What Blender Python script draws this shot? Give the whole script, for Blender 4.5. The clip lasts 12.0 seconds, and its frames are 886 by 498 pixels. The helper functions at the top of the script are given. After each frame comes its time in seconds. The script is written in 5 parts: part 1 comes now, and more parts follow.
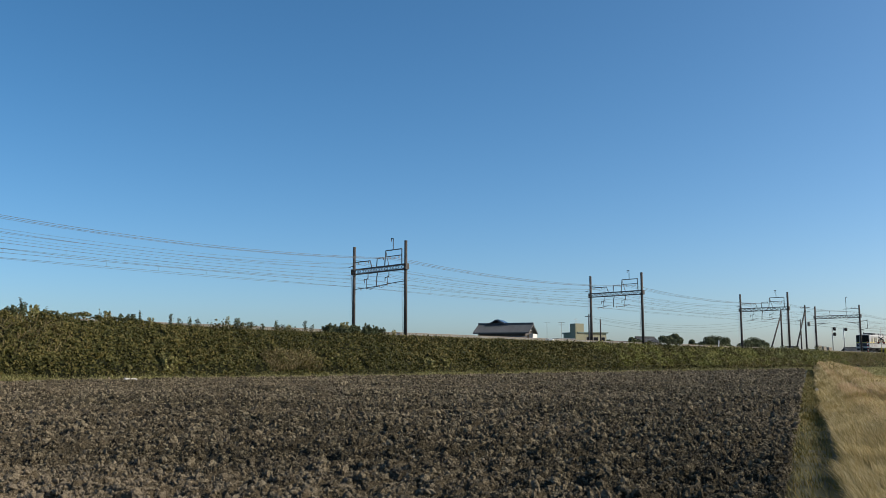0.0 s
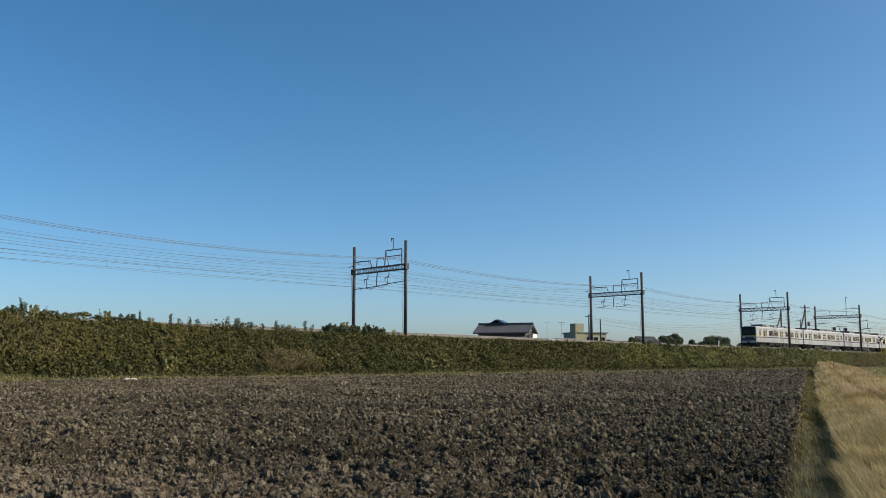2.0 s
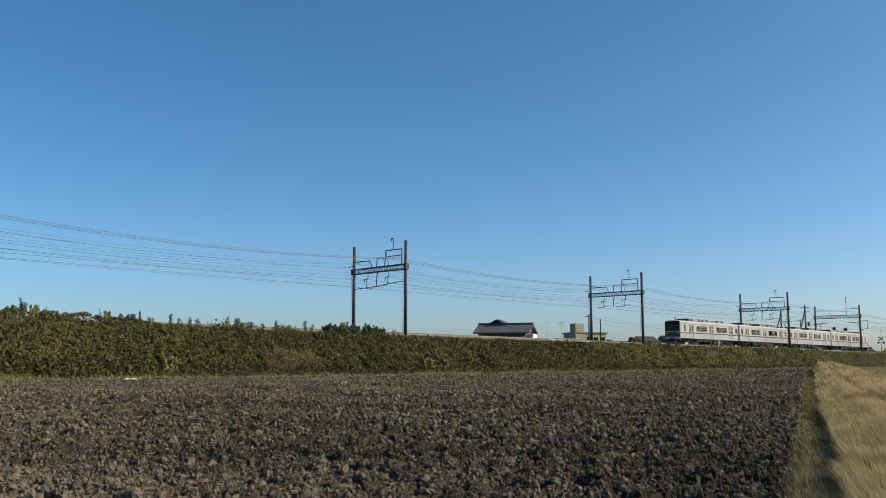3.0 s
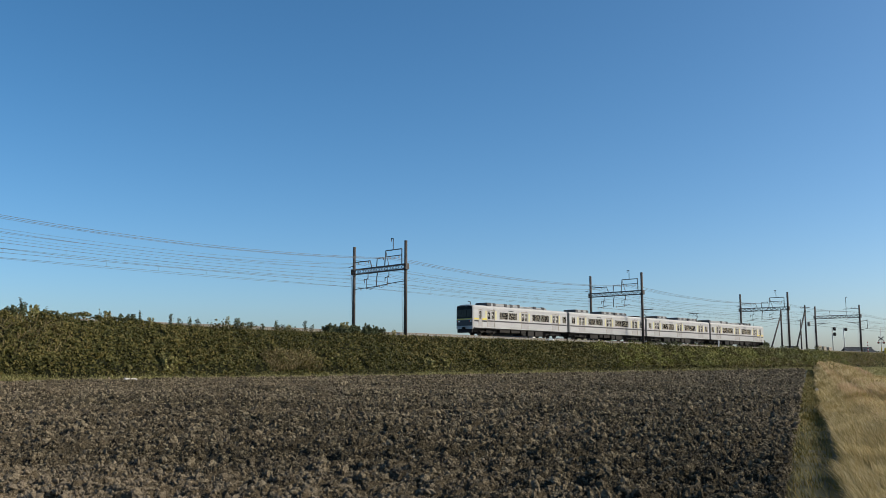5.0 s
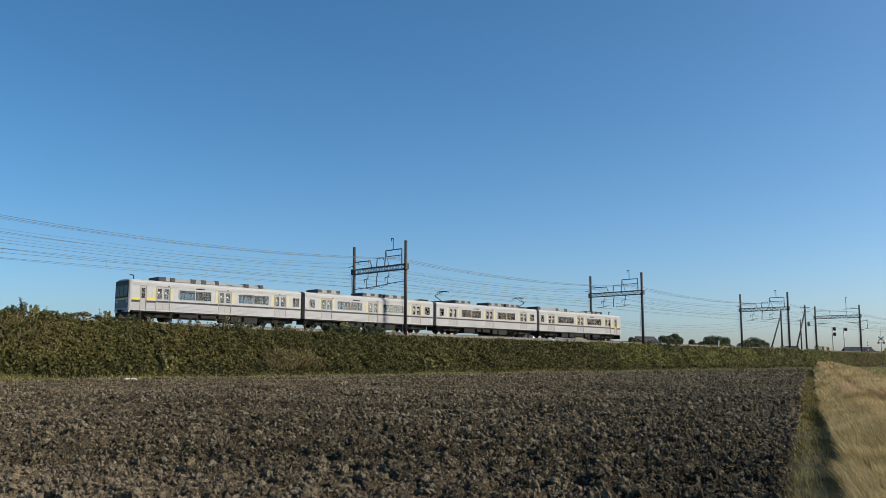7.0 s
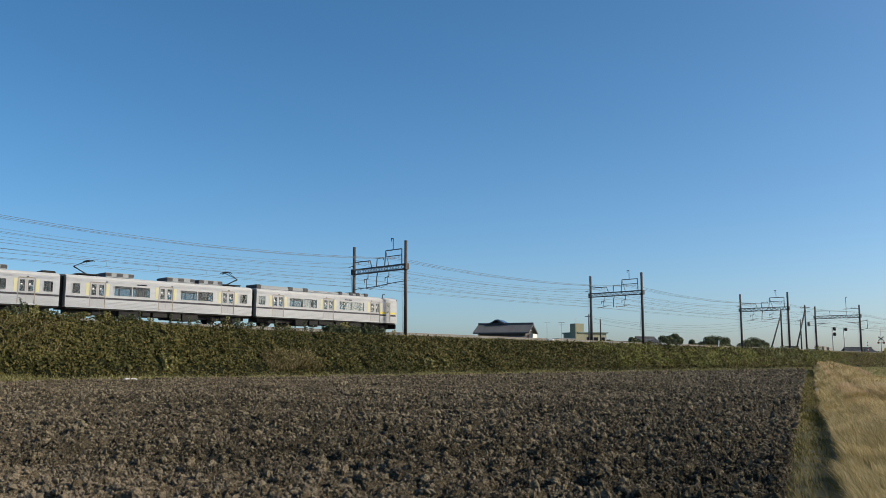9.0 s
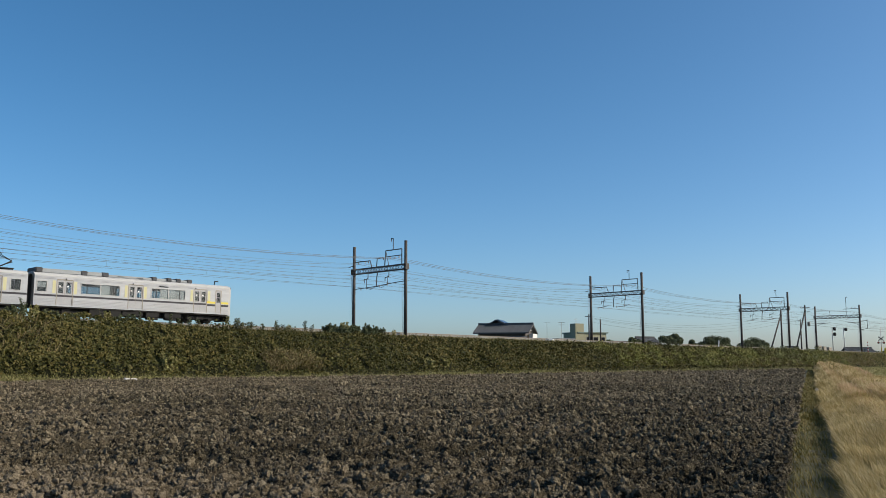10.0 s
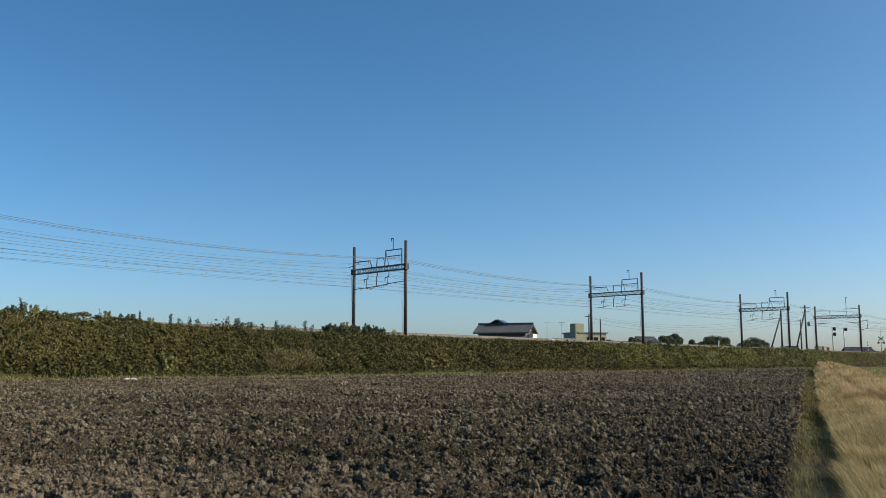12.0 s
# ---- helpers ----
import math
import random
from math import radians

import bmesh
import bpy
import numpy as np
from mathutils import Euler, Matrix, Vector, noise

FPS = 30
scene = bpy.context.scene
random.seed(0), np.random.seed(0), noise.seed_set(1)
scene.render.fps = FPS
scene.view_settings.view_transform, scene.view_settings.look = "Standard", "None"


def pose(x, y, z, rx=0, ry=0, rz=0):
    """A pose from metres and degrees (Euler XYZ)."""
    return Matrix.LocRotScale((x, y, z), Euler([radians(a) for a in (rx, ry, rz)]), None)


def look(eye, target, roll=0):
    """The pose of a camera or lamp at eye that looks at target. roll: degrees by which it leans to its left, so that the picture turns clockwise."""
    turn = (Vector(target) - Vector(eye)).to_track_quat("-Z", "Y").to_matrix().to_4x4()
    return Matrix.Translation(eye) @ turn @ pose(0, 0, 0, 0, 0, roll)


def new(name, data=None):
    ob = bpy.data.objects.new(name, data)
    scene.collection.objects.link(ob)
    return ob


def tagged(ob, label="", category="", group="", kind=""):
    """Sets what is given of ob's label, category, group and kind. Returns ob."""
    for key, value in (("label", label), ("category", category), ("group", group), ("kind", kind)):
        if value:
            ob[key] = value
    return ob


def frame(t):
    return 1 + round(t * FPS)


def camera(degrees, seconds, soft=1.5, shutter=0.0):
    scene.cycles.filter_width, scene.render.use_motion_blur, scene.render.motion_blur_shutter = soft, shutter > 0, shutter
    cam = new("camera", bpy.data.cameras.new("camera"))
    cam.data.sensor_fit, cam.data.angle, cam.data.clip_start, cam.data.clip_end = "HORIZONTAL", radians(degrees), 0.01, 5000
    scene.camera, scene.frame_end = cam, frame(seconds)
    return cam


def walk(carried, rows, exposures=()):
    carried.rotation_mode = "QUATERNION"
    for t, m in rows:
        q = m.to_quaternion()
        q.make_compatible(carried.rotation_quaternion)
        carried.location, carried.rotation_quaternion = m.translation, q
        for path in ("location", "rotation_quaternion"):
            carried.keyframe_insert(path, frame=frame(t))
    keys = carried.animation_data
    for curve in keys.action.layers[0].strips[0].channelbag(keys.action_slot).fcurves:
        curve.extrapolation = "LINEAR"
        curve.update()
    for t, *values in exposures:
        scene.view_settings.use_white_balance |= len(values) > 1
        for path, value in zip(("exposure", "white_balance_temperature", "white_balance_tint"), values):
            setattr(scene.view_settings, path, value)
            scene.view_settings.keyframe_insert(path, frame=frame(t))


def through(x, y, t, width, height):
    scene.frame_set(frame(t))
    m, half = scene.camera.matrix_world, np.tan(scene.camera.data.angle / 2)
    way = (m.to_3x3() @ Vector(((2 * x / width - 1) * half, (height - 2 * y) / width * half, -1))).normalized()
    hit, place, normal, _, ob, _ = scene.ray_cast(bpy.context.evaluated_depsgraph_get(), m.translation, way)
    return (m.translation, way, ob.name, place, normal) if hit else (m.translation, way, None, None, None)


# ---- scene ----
cam = camera(52.78, 12.0, soft=0.6)
EYE = 1.42
walk(cam, [(0.0, pose(0, 0, EYE, 97.12, 0, 0)), (12.0, pose(0, 0, EYE, 97.12, 0, 0))],
     exposures=[(0.0, 0.0, 6600, 7), (12.0, 0.0, 6600, 7)])

# ---- light ----
SUN_EL, SUN_AZ = radians(31), radians(96)
sun_way = Vector((math.sin(SUN_AZ) * math.cos(SUN_EL), math.cos(SUN_AZ) * math.cos(SUN_EL), math.sin(SUN_EL)))
world = bpy.data.worlds.new("world")
scene.world = world
world.use_nodes = True
wn = world.node_tree
sky = wn.nodes.new("ShaderNodeTexSky")
sky.sky_type = "NISHITA"
sky.sun_disc = False
sky.sun_elevation, sky.sun_rotation = SUN_EL, SUN_AZ
sky.air_density, sky.dust_density, sky.ozone_density = 0.65, 1.5, 2.6
rich = wn.nodes.new("ShaderNodeHueSaturation")
rich.inputs["Hue"].default_value = 0.493
rich.inputs["Saturation"].default_value = 1.25
wn.links.new(sky.outputs[0], rich.inputs["Color"])
wn.links.new(rich.outputs[0], wn.nodes["Background"].inputs[0])
wn.nodes["Background"].inputs[1].default_value = 0.164
sun_data = bpy.data.lights.new("sun", "SUN")
sun_data.energy, sun_data.angle, sun_data.color = 4.6, radians(0.53), (1.0, 0.90, 0.75)
sun = new("sun", sun_data)
sun.matrix_world = look(sun_way * 100, (0, 0, 0))

# ---- the railway's own axes: u along the line, d away from the viewer ----
TURN = 43.667
LINE = pose(0, 0, 0, 0, 0, TURN)
CA, SA = math.cos(radians(TURN)), math.sin(radians(TURN))
GRADE = 0.01
NEAR_TRACK, FAR_TRACK = 75.35, 79.0
POLE_NEAR, POLE_FAR = 72.2, 81.2


def rail(u):
    return 5.156 - GRADE * u


def shoulder(u):
    return rail(u) - 0.62


def foot(u):
    return 70.6 - 1.45 * shoulder(u)


def on_line(u, d, z, rz=0):
    return LINE @ pose(u, d, z, 0, 0, rz)


def to_line(x, y):
    return x * CA + y * SA, -x * SA + y * CA


# ---- materials ----
def srgb(r, g, b):
    return tuple(((c / 255) / 12.92 if c / 255 < 0.04045 else ((c / 255 + 0.055) / 1.055) ** 2.4) for c in (r, g, b)) + (1,)


def plain(name, colours, scale=3.0, rough=0.7, metal=0.0, bump=0.2, fine=8.0, per="noise", spec=0.4, stretch=(1, 1, 1), crumb=0.0, patchy=0.5):
    """Colour mixed by noise at two scales, with fine relief. per: noise, island or object."""
    m = bpy.data.materials.new(name)
    m.use_nodes = True
    n, l = m.node_tree.nodes, m.node_tree.links
    b = n["Principled BSDF"]
    b.inputs["Roughness"].default_value = rough
    b.inputs["Metallic"].default_value = metal
    b.inputs["Specular IOR Level"].default_value = spec
    tc = n.new("ShaderNodeTexCoord")
    mp = n.new("ShaderNodeMapping")
    mp.inputs["Scale"].default_value = stretch
    l.new(tc.outputs["Object"], mp.inputs["Vector"])
    big = n.new("ShaderNodeTexNoise")
    big.inputs["Scale"].default_value, big.inputs["Detail"].default_value = scale, 5
    small = n.new("ShaderNodeTexNoise")
    small.inputs["Scale"].default_value, small.inputs["Detail"].default_value = scale * fine, 6
    l.new(mp.outputs[0], big.inputs["Vector"])
    l.new(mp.outputs[0], small.inputs["Vector"])
    mix = n.new("ShaderNodeMath")
    mix.operation = "MULTIPLY_ADD"
    mix.inputs[1].default_value = 0.5
    half = n.new("ShaderNodeMath")
    half.operation = "MULTIPLY"
    half.inputs[1].default_value = 0.5
    l.new(small.outputs["Fac"], half.inputs[0])
    l.new(big.outputs["Fac"], mix.inputs[0])
    l.new(half.outputs[0], mix.inputs[2])
    fac = mix.outputs[0]
    lo, hi = 0.3, 0.7
    if per != "noise":
        if per == "island":
            src = n.new("ShaderNodeNewGeometry").outputs["Random Per Island"]
        else:
            src = n.new("ShaderNodeObjectInfo").outputs["Random"]
        add = n.new("ShaderNodeMath")
        add.operation = "MULTIPLY_ADD"
        add.inputs[1].default_value = 1.1 - patchy
        l.new(src, add.inputs[0])
        sc = n.new("ShaderNodeMath")
        sc.operation = "MULTIPLY"
        sc.inputs[1].default_value = patchy
        l.new(fac, sc.inputs[0])
        l.new(sc.outputs[0], add.inputs[2])
        fac = add.outputs[0]
        lo, hi = 0.15, 0.8
    ramp = n.new("ShaderNodeValToRGB")
    els = ramp.color_ramp.elements
    while len(els) < len(colours):
        els.new(0.5)
    for i, c in enumerate(colours):
        els[i].position = lo + (hi - lo) * i / max(1, len(colours) - 1)
        els[i].color = (*c[:3], 1)
    l.new(fac, ramp.inputs[0])
    l.new(ramp.outputs[0], b.inputs["Base Color"])
    if bump:
        bp = n.new("ShaderNodeBump")
        bp.inputs["Strength"].default_value = bump
        bp.inputs["Distance"].default_value = 0.02
        l.new(small.outputs["Fac"], bp.inputs["Height"])
        l.new(bp.outputs[0], b.inputs["Normal"])
        if crumb:
            cr = n.new("ShaderNodeTexNoise")
            cr.inputs["Scale"].default_value, cr.inputs["Detail"].default_value, cr.inputs["Roughness"].default_value = crumb, 7, 0.75
            l.new(tc.outputs["Object"], cr.inputs["Vector"])
            l.new(cr.outputs["Fac"], bp.inputs["Height"])
            bp.inputs["Strength"].default_value, bp.inputs["Distance"].default_value = 1.0, 0.06
            grain = n.new("ShaderNodeMath")
            grain.operation = "MULTIPLY_ADD"
            grain.inputs[1].default_value = 1.5
            less = n.new("ShaderNodeMath")
            less.operation = "SUBTRACT"
            less.inputs[1].default_value = 0.75
            l.new(cr.outputs["Fac"], grain.inputs[0])
            l.new(fac, less.inputs[0])
            l.new(less.outputs[0], grain.inputs[2])
            l.new(grain.outputs[0], ramp.inputs[0])
    return m


def leafy(name, colours, scale=0.25, through=0.15, patchy=0.5):
    m = plain(name, colours, scale=scale, rough=0.6, bump=0.0, per="island", spec=0.22, patchy=patchy)
    n, l = m.node_tree.nodes, m.node_tree.links
    b, out = n["Principled BSDF"], n["Material Output"]
    tr = n.new("ShaderNodeBsdfTranslucent")
    mx = n.new("ShaderNodeMixShader")
    mx.inputs[0].default_value = through
    l.new(b.inputs["Base Color"].links[0].from_socket, tr.inputs[0])
    l.new(b.outputs[0], mx.inputs[1])
    l.new(tr.outputs[0], mx.inputs[2])
    l.new(mx.outputs[0], out.inputs[0])
    return m


def dried(m, colour, strength):
    """Earth that has dried pale in wide patches, most of it over the field's near corner."""
    n, l = m.node_tree.nodes, m.node_tree.links
    b = n["Principled BSDF"]
    wet = b.inputs["Base Color"].links[0].from_socket
    geo = n.new("ShaderNodeNewGeometry")
    wide = n.new("ShaderNodeTexNoise")
    wide.inputs["Scale"].default_value, wide.inputs["Detail"].default_value, wide.inputs["Roughness"].default_value = 0.16, 7, 0.68
    l.new(geo.outputs["Position"], wide.inputs["Vector"])
    away = n.new("ShaderNodeVectorMath")
    away.operation = "DISTANCE"
    away.inputs[1].default_value = (-4.6, 7.6, 0)
    l.new(geo.outputs["Position"], away.inputs[0])
    near = n.new("ShaderNodeMapRange")
    near.inputs["From Min"].default_value, near.inputs["From Max"].default_value = 1.5, 5.5
    near.inputs["To Min"].default_value, near.inputs["To Max"].default_value = 0.34, 0.0
    l.new(away.outputs["Value"], near.inputs["Value"])
    side = n.new("ShaderNodeSeparateXYZ")
    l.new(geo.outputs["Position"], side.inputs[0])
    west = n.new("ShaderNodeMapRange")
    west.inputs["From Min"].default_value, west.inputs["From Max"].default_value = -22.0, 6.0
    west.inputs["To Min"].default_value, west.inputs["To Max"].default_value = 0.05, 0.03
    l.new(side.outputs["X"], west.inputs["Value"])
    both = n.new("ShaderNodeMath")
    l.new(near.outputs[0], both.inputs[0])
    l.new(west.outputs[0], both.inputs[1])
    total = n.new("ShaderNodeMath")
    l.new(wide.outputs["Fac"], total.inputs[0])
    l.new(both.outputs[0], total.inputs[1])
    dry = n.new("ShaderNodeMapRange")
    dry.inputs["From Min"].default_value, dry.inputs["From Max"].default_value = 0.5, 0.78
    dry.inputs["To Max"].default_value = strength
    l.new(total.outputs[0], dry.inputs["Value"])
    mix = n.new("ShaderNodeMix")
    mix.data_type = "RGBA"
    for sock in mix.inputs:
        if sock.name == "A" and sock.type == "RGBA":
            l.new(wet, sock)
        if sock.name == "B" and sock.type == "RGBA":
            sock.default_value = (*colour, 1)
    l.new(dry.outputs[0], mix.inputs[0])
    for sock in mix.outputs:
        if sock.type == "RGBA":
            l.new(sock, b.inputs["Base Color"])
    return m


def pane_glass(name, tint, rough=0.02, ior=1.5):
    m = bpy.data.materials.new(name)
    m.use_nodes = True
    n, l = m.node_tree.nodes, m.node_tree.links
    n.remove(n["Principled BSDF"])
    tr = n.new("ShaderNodeBsdfTransparent")
    tr.inputs[0].default_value = (*tint, 1)
    gl = n.new("ShaderNodeBsdfGlossy")
    gl.inputs["Roughness"].default_value = rough
    fr = n.new("ShaderNodeFresnel")
    fr.inputs[0].default_value = ior
    mx = n.new("ShaderNodeMixShader")
    l.new(fr.outputs[0], mx.inputs[0])
    l.new(tr.outputs[0], mx.inputs[1])
    l.new(gl.outputs[0], mx.inputs[2])
    l.new(mx.outputs[0], n["Material Output"].inputs[0])
    return m


M = {}
# same earth twice: base darkened as painted shadow between clods, clods kept lighter
M["shaded_soil"] = dried(plain("shaded_soil", [(0.015, 0.0121, 0.00746), (0.0377, 0.0308, 0.019), (0.0857, 0.0697, 0.0429)], scale=0.22, fine=40, rough=0.95, bump=0.6, spec=0.1, crumb=28), (0.16, 0.124, 0.078), 0.75)
M["clod"] = dried(plain("clod", [(0.0366, 0.0302, 0.0195), (0.102, 0.0835, 0.0531), (0.219, 0.181, 0.118)], scale=0.6, fine=30, rough=0.95, bump=0.5, per="island", spec=0.1, crumb=34), (0.30, 0.24, 0.165), 0.8)
M["ground"] = plain("rough_ground", [(0.05, 0.05, 0.025), (0.09, 0.085, 0.045), (0.13, 0.11, 0.07)], scale=0.08, fine=30, rough=0.95, bump=0.3, spec=0.1)
# near-black on purpose: the shade in gaps between creeper leaves, put into the colour
M["bank"] = plain("bank_gap_shade", [(0.0042, 0.0049, 0.0021), (0.0098, 0.0112, 0.0042), (0.0196, 0.0182, 0.0077)], scale=0.5, fine=8, rough=0.9, bump=0.8, spec=0.1)
M["kudzu"] = leafy("kudzu_leaf", [(0.0096, 0.0114, 0.0038), (0.0272, 0.0303, 0.0076), (0.0528, 0.0542, 0.0129), (0.1, 0.0903, 0.0228), (0.16, 0.123, 0.038)], scale=0.16, patchy=0.75)
M["light_leaf"] = leafy("light_creeper_leaf", [(0.065, 0.0754, 0.0156), (0.143, 0.15, 0.0336), (0.26, 0.24, 0.072)], scale=0.2, patchy=0.7)
M["pale_leaf"] = leafy("pale_creeper_leaf", [(0.0574, 0.0638, 0.0185), (0.128, 0.131, 0.0448), (0.255, 0.255, 0.126)], scale=0.4)
M["verge"] = leafy("verge_grass", [(0.106, 0.122, 0.0326), (0.203, 0.191, 0.0664), (0.307, 0.265, 0.122)], scale=0.3)
M["dry_reed"] = leafy("dry_reed", [(0.085, 0.062, 0.03), (0.24, 0.185, 0.095), (0.17, 0.15, 0.055)], scale=0.5)
M["straw"] = leafy("straw_grass", [(0.122, 0.109, 0.0317), (0.257, 0.197, 0.0692), (0.4, 0.302, 0.126), (0.557, 0.447, 0.242)], scale=0.9, through=0.3, patchy=0.4)
M["rust_grass"] = leafy("rusty_grass", [(0.238, 0.147, 0.072), (0.391, 0.248, 0.132), (0.493, 0.341, 0.2)], scale=0.5, through=0.2)
M["green_grass"] = leafy("green_grass", [(0.0678, 0.0686, 0.0126), (0.126, 0.11, 0.0252), (0.216, 0.16, 0.0479)], scale=0.6)
# greens lifted and greyed: distance haze of the far trees mixed into the leaf colour
M["hazed_leaf"] = leafy("hazed_leaf", [(0.045, 0.058, 0.03), (0.085, 0.10, 0.05), (0.13, 0.145, 0.075)], scale=0.4, through=0.25)
M["bark"] = plain("bark", [(0.05, 0.035, 0.025), (0.11, 0.085, 0.06)], scale=4, bump=0.6, rough=0.9)
M["ballast"] = plain("ballast", [(0.12, 0.105, 0.09), (0.22, 0.2, 0.18), (0.34, 0.31, 0.28)], scale=1.2, fine=20, rough=0.95, bump=0.8)
M["concrete"] = plain("concrete", [(0.15, 0.145, 0.13), (0.22, 0.21, 0.19), (0.30, 0.285, 0.26)], scale=1.5, rough=0.85, bump=0.2)
M["pole"] = plain("weathered_pole", [(0.03, 0.025, 0.023), (0.058, 0.048, 0.042), (0.10, 0.085, 0.075)], scale=1.2, rough=0.75, bump=0.2)
M["steel"] = plain("painted_steel", [(0.035, 0.033, 0.033), (0.075, 0.07, 0.068)], scale=2, rough=0.6, metal=0.2, bump=0.1)
M["galv"] = plain("galvanised_steel", [(0.3, 0.3, 0.3), (0.45, 0.45, 0.44)], scale=3, rough=0.5, metal=0.6, bump=0.1)
M["wire"] = plain("wire", [(0.06, 0.065, 0.07), (0.10, 0.105, 0.11)], scale=2, rough=0.5, metal=0.4, bump=0)
M["insulator"] = plain("insulator", [(0.25, 0.2, 0.17), (0.4, 0.36, 0.33)], scale=4, rough=0.3, bump=0)
M["rail_steel"] = plain("rail_steel", [(0.16, 0.11, 0.08), (0.3, 0.25, 0.21)], scale=2, rough=0.45, metal=0.7, bump=0.1)
M["stainless"] = plain("brushed_stainless", [(0.306, 0.314, 0.323), (0.36, 0.367, 0.378), (0.419, 0.428, 0.439)], scale=0.9, fine=14, rough=0.36, metal=0.4, bump=0.05, stretch=(0.25, 1, 4))
M["door_steel"] = plain("door_steel", [(0.28, 0.283, 0.287), (0.336, 0.339, 0.342)], scale=1.1, rough=0.4, metal=0.35, bump=0.05)
M["roof_grey"] = plain("car_roof_grey", [(0.36, 0.36, 0.36), (0.46, 0.46, 0.45)], scale=1.5, rough=0.7, bump=0.1)
M["unit_grey"] = plain("roof_unit_grey", [(0.338, 0.338, 0.33), (0.405, 0.405, 0.399)], scale=1.5, rough=0.6, bump=0.1)
M["duct_grey"] = plain("roof_duct_grey", [(0.223, 0.239, 0.248), (0.291, 0.307, 0.316)], scale=1.5, rough=0.55, bump=0.1)
M["unit_dark"] = plain("roof_unit_louvre", [(0.03, 0.032, 0.036), (0.07, 0.072, 0.078)], scale=4, rough=0.7, bump=0.4)
M["yellow"] = plain("yellow_band", [(0.561, 0.468, 0.0425), (0.629, 0.527, 0.068)], scale=1.5, rough=0.45, bump=0)
M["pale_yellow"] = plain("yellow_door_panel", [(0.468, 0.437, 0.213), (0.517, 0.486, 0.307)], scale=1.5, rough=0.45, bump=0)
M["navy"] = plain("dark_band", [(0.018, 0.0169, 0.0225), (0.03, 0.0279, 0.036)], scale=1.5, rough=0.4, bump=0)
M["black"] = plain("black_panel", [(0.008, 0.009, 0.010), (0.014, 0.016, 0.018)], scale=1.5, rough=0.3, bump=0, spec=0.06)
M["under"] = plain("underframe_black", [(0.010, 0.009, 0.008), (0.02, 0.018, 0.016)], scale=2, rough=0.8, bump=0.3)
M["under_box"] = plain("underfloor_case", [(0.008, 0.008, 0.007), (0.017, 0.016, 0.015)], scale=2, rough=0.85, bump=0.2)
M["rubber"] = plain("rubber_black", [(0.012, 0.012, 0.012), (0.03, 0.03, 0.03)], scale=3, rough=0.85, bump=0.2)
M["inside"] = plain("car_interior", [(0.132, 0.132, 0.129), (0.176, 0.176, 0.171)], scale=1, rough=0.7, bump=0)
M["stone"] = plain("field_stone", [(0.26, 0.25, 0.22), (0.42, 0.4, 0.36)], scale=14, rough=0.9, bump=0.4)
M["blind"] = plain("blind_cloth", [(0.42, 0.43, 0.45), (0.52, 0.53, 0.55)], scale=3, rough=0.9, bump=0.1)
M["seat"] = plain("seat_cloth", [(0.07, 0.084, 0.112), (0.112, 0.119, 0.14)], scale=4, rough=0.9, bump=0.2)
M["floor"] = plain("car_floor", [(0.12, 0.11, 0.1), (0.18, 0.17, 0.16)], scale=2, rough=0.8, bump=0)
M["glass"] = pane_glass("tinted_window", (0.66, 0.71, 0.73))
M["cab_glass"] = pane_glass("cab_window", (0.03, 0.045, 0.05), 0.05, 1.3)
M["lamp"] = plain("headlamp_lens", [(0.7, 0.7, 0.7), (0.8, 0.8, 0.8)], scale=4, rough=0.15, bump=0)
M["red_lens"] = plain("red_lens", [(0.35, 0.02, 0.015), (0.45, 0.03, 0.02)], scale=4, rough=0.2, bump=0)
M["tile"] = plain("roof_tile", [(0.075, 0.077, 0.08), (0.12, 0.122, 0.125)], scale=2, rough=0.8, bump=0.3, per="object", spec=0.2)
M["solar"] = plain("solar_panel", [(0.05, 0.07, 0.11), (0.08, 0.10, 0.15)], scale=1, rough=0.2, bump=0)
M["plaster"] = plain("plaster_wall", [(0.55, 0.53, 0.5), (0.68, 0.66, 0.62)], scale=0.8, rough=0.85, bump=0.1)
M["timber"] = plain("dark_timber_wall", [(0.075, 0.064, 0.0553), (0.128, 0.112, 0.102)], scale=1, rough=0.8, bump=0.2)
M["cream"] = plain("cream_render", [(0.26, 0.25, 0.158), (0.322, 0.307, 0.211)], scale=0.6, rough=0.85, bump=0.1)
M["green_trim"] = plain("green_roof_edge", [(0.12, 0.17, 0.14), (0.18, 0.23, 0.19)], scale=1, rough=0.6, bump=0.1)
M["grey_roof"] = plain("grey_roof_sheet", [(0.16, 0.16, 0.165), (0.24, 0.24, 0.245)], scale=1, rough=0.6, bump=0.1)
M["white"] = plain("white_sheet", [(0.68, 0.68, 0.66), (0.8, 0.8, 0.78)], scale=2, rough=0.7, bump=0.2)
M["amber"] = plain("yellow_black_sleeve", [(0.5, 0.36, 0.03), (0.6, 0.45, 0.05)], scale=2, rough=0.6, bump=0)
M["box_grey"] = plain("cabinet_grey", [(0.209, 0.187, 0.15), (0.304, 0.264, 0.21)], scale=2, rough=0.6, bump=0.1)


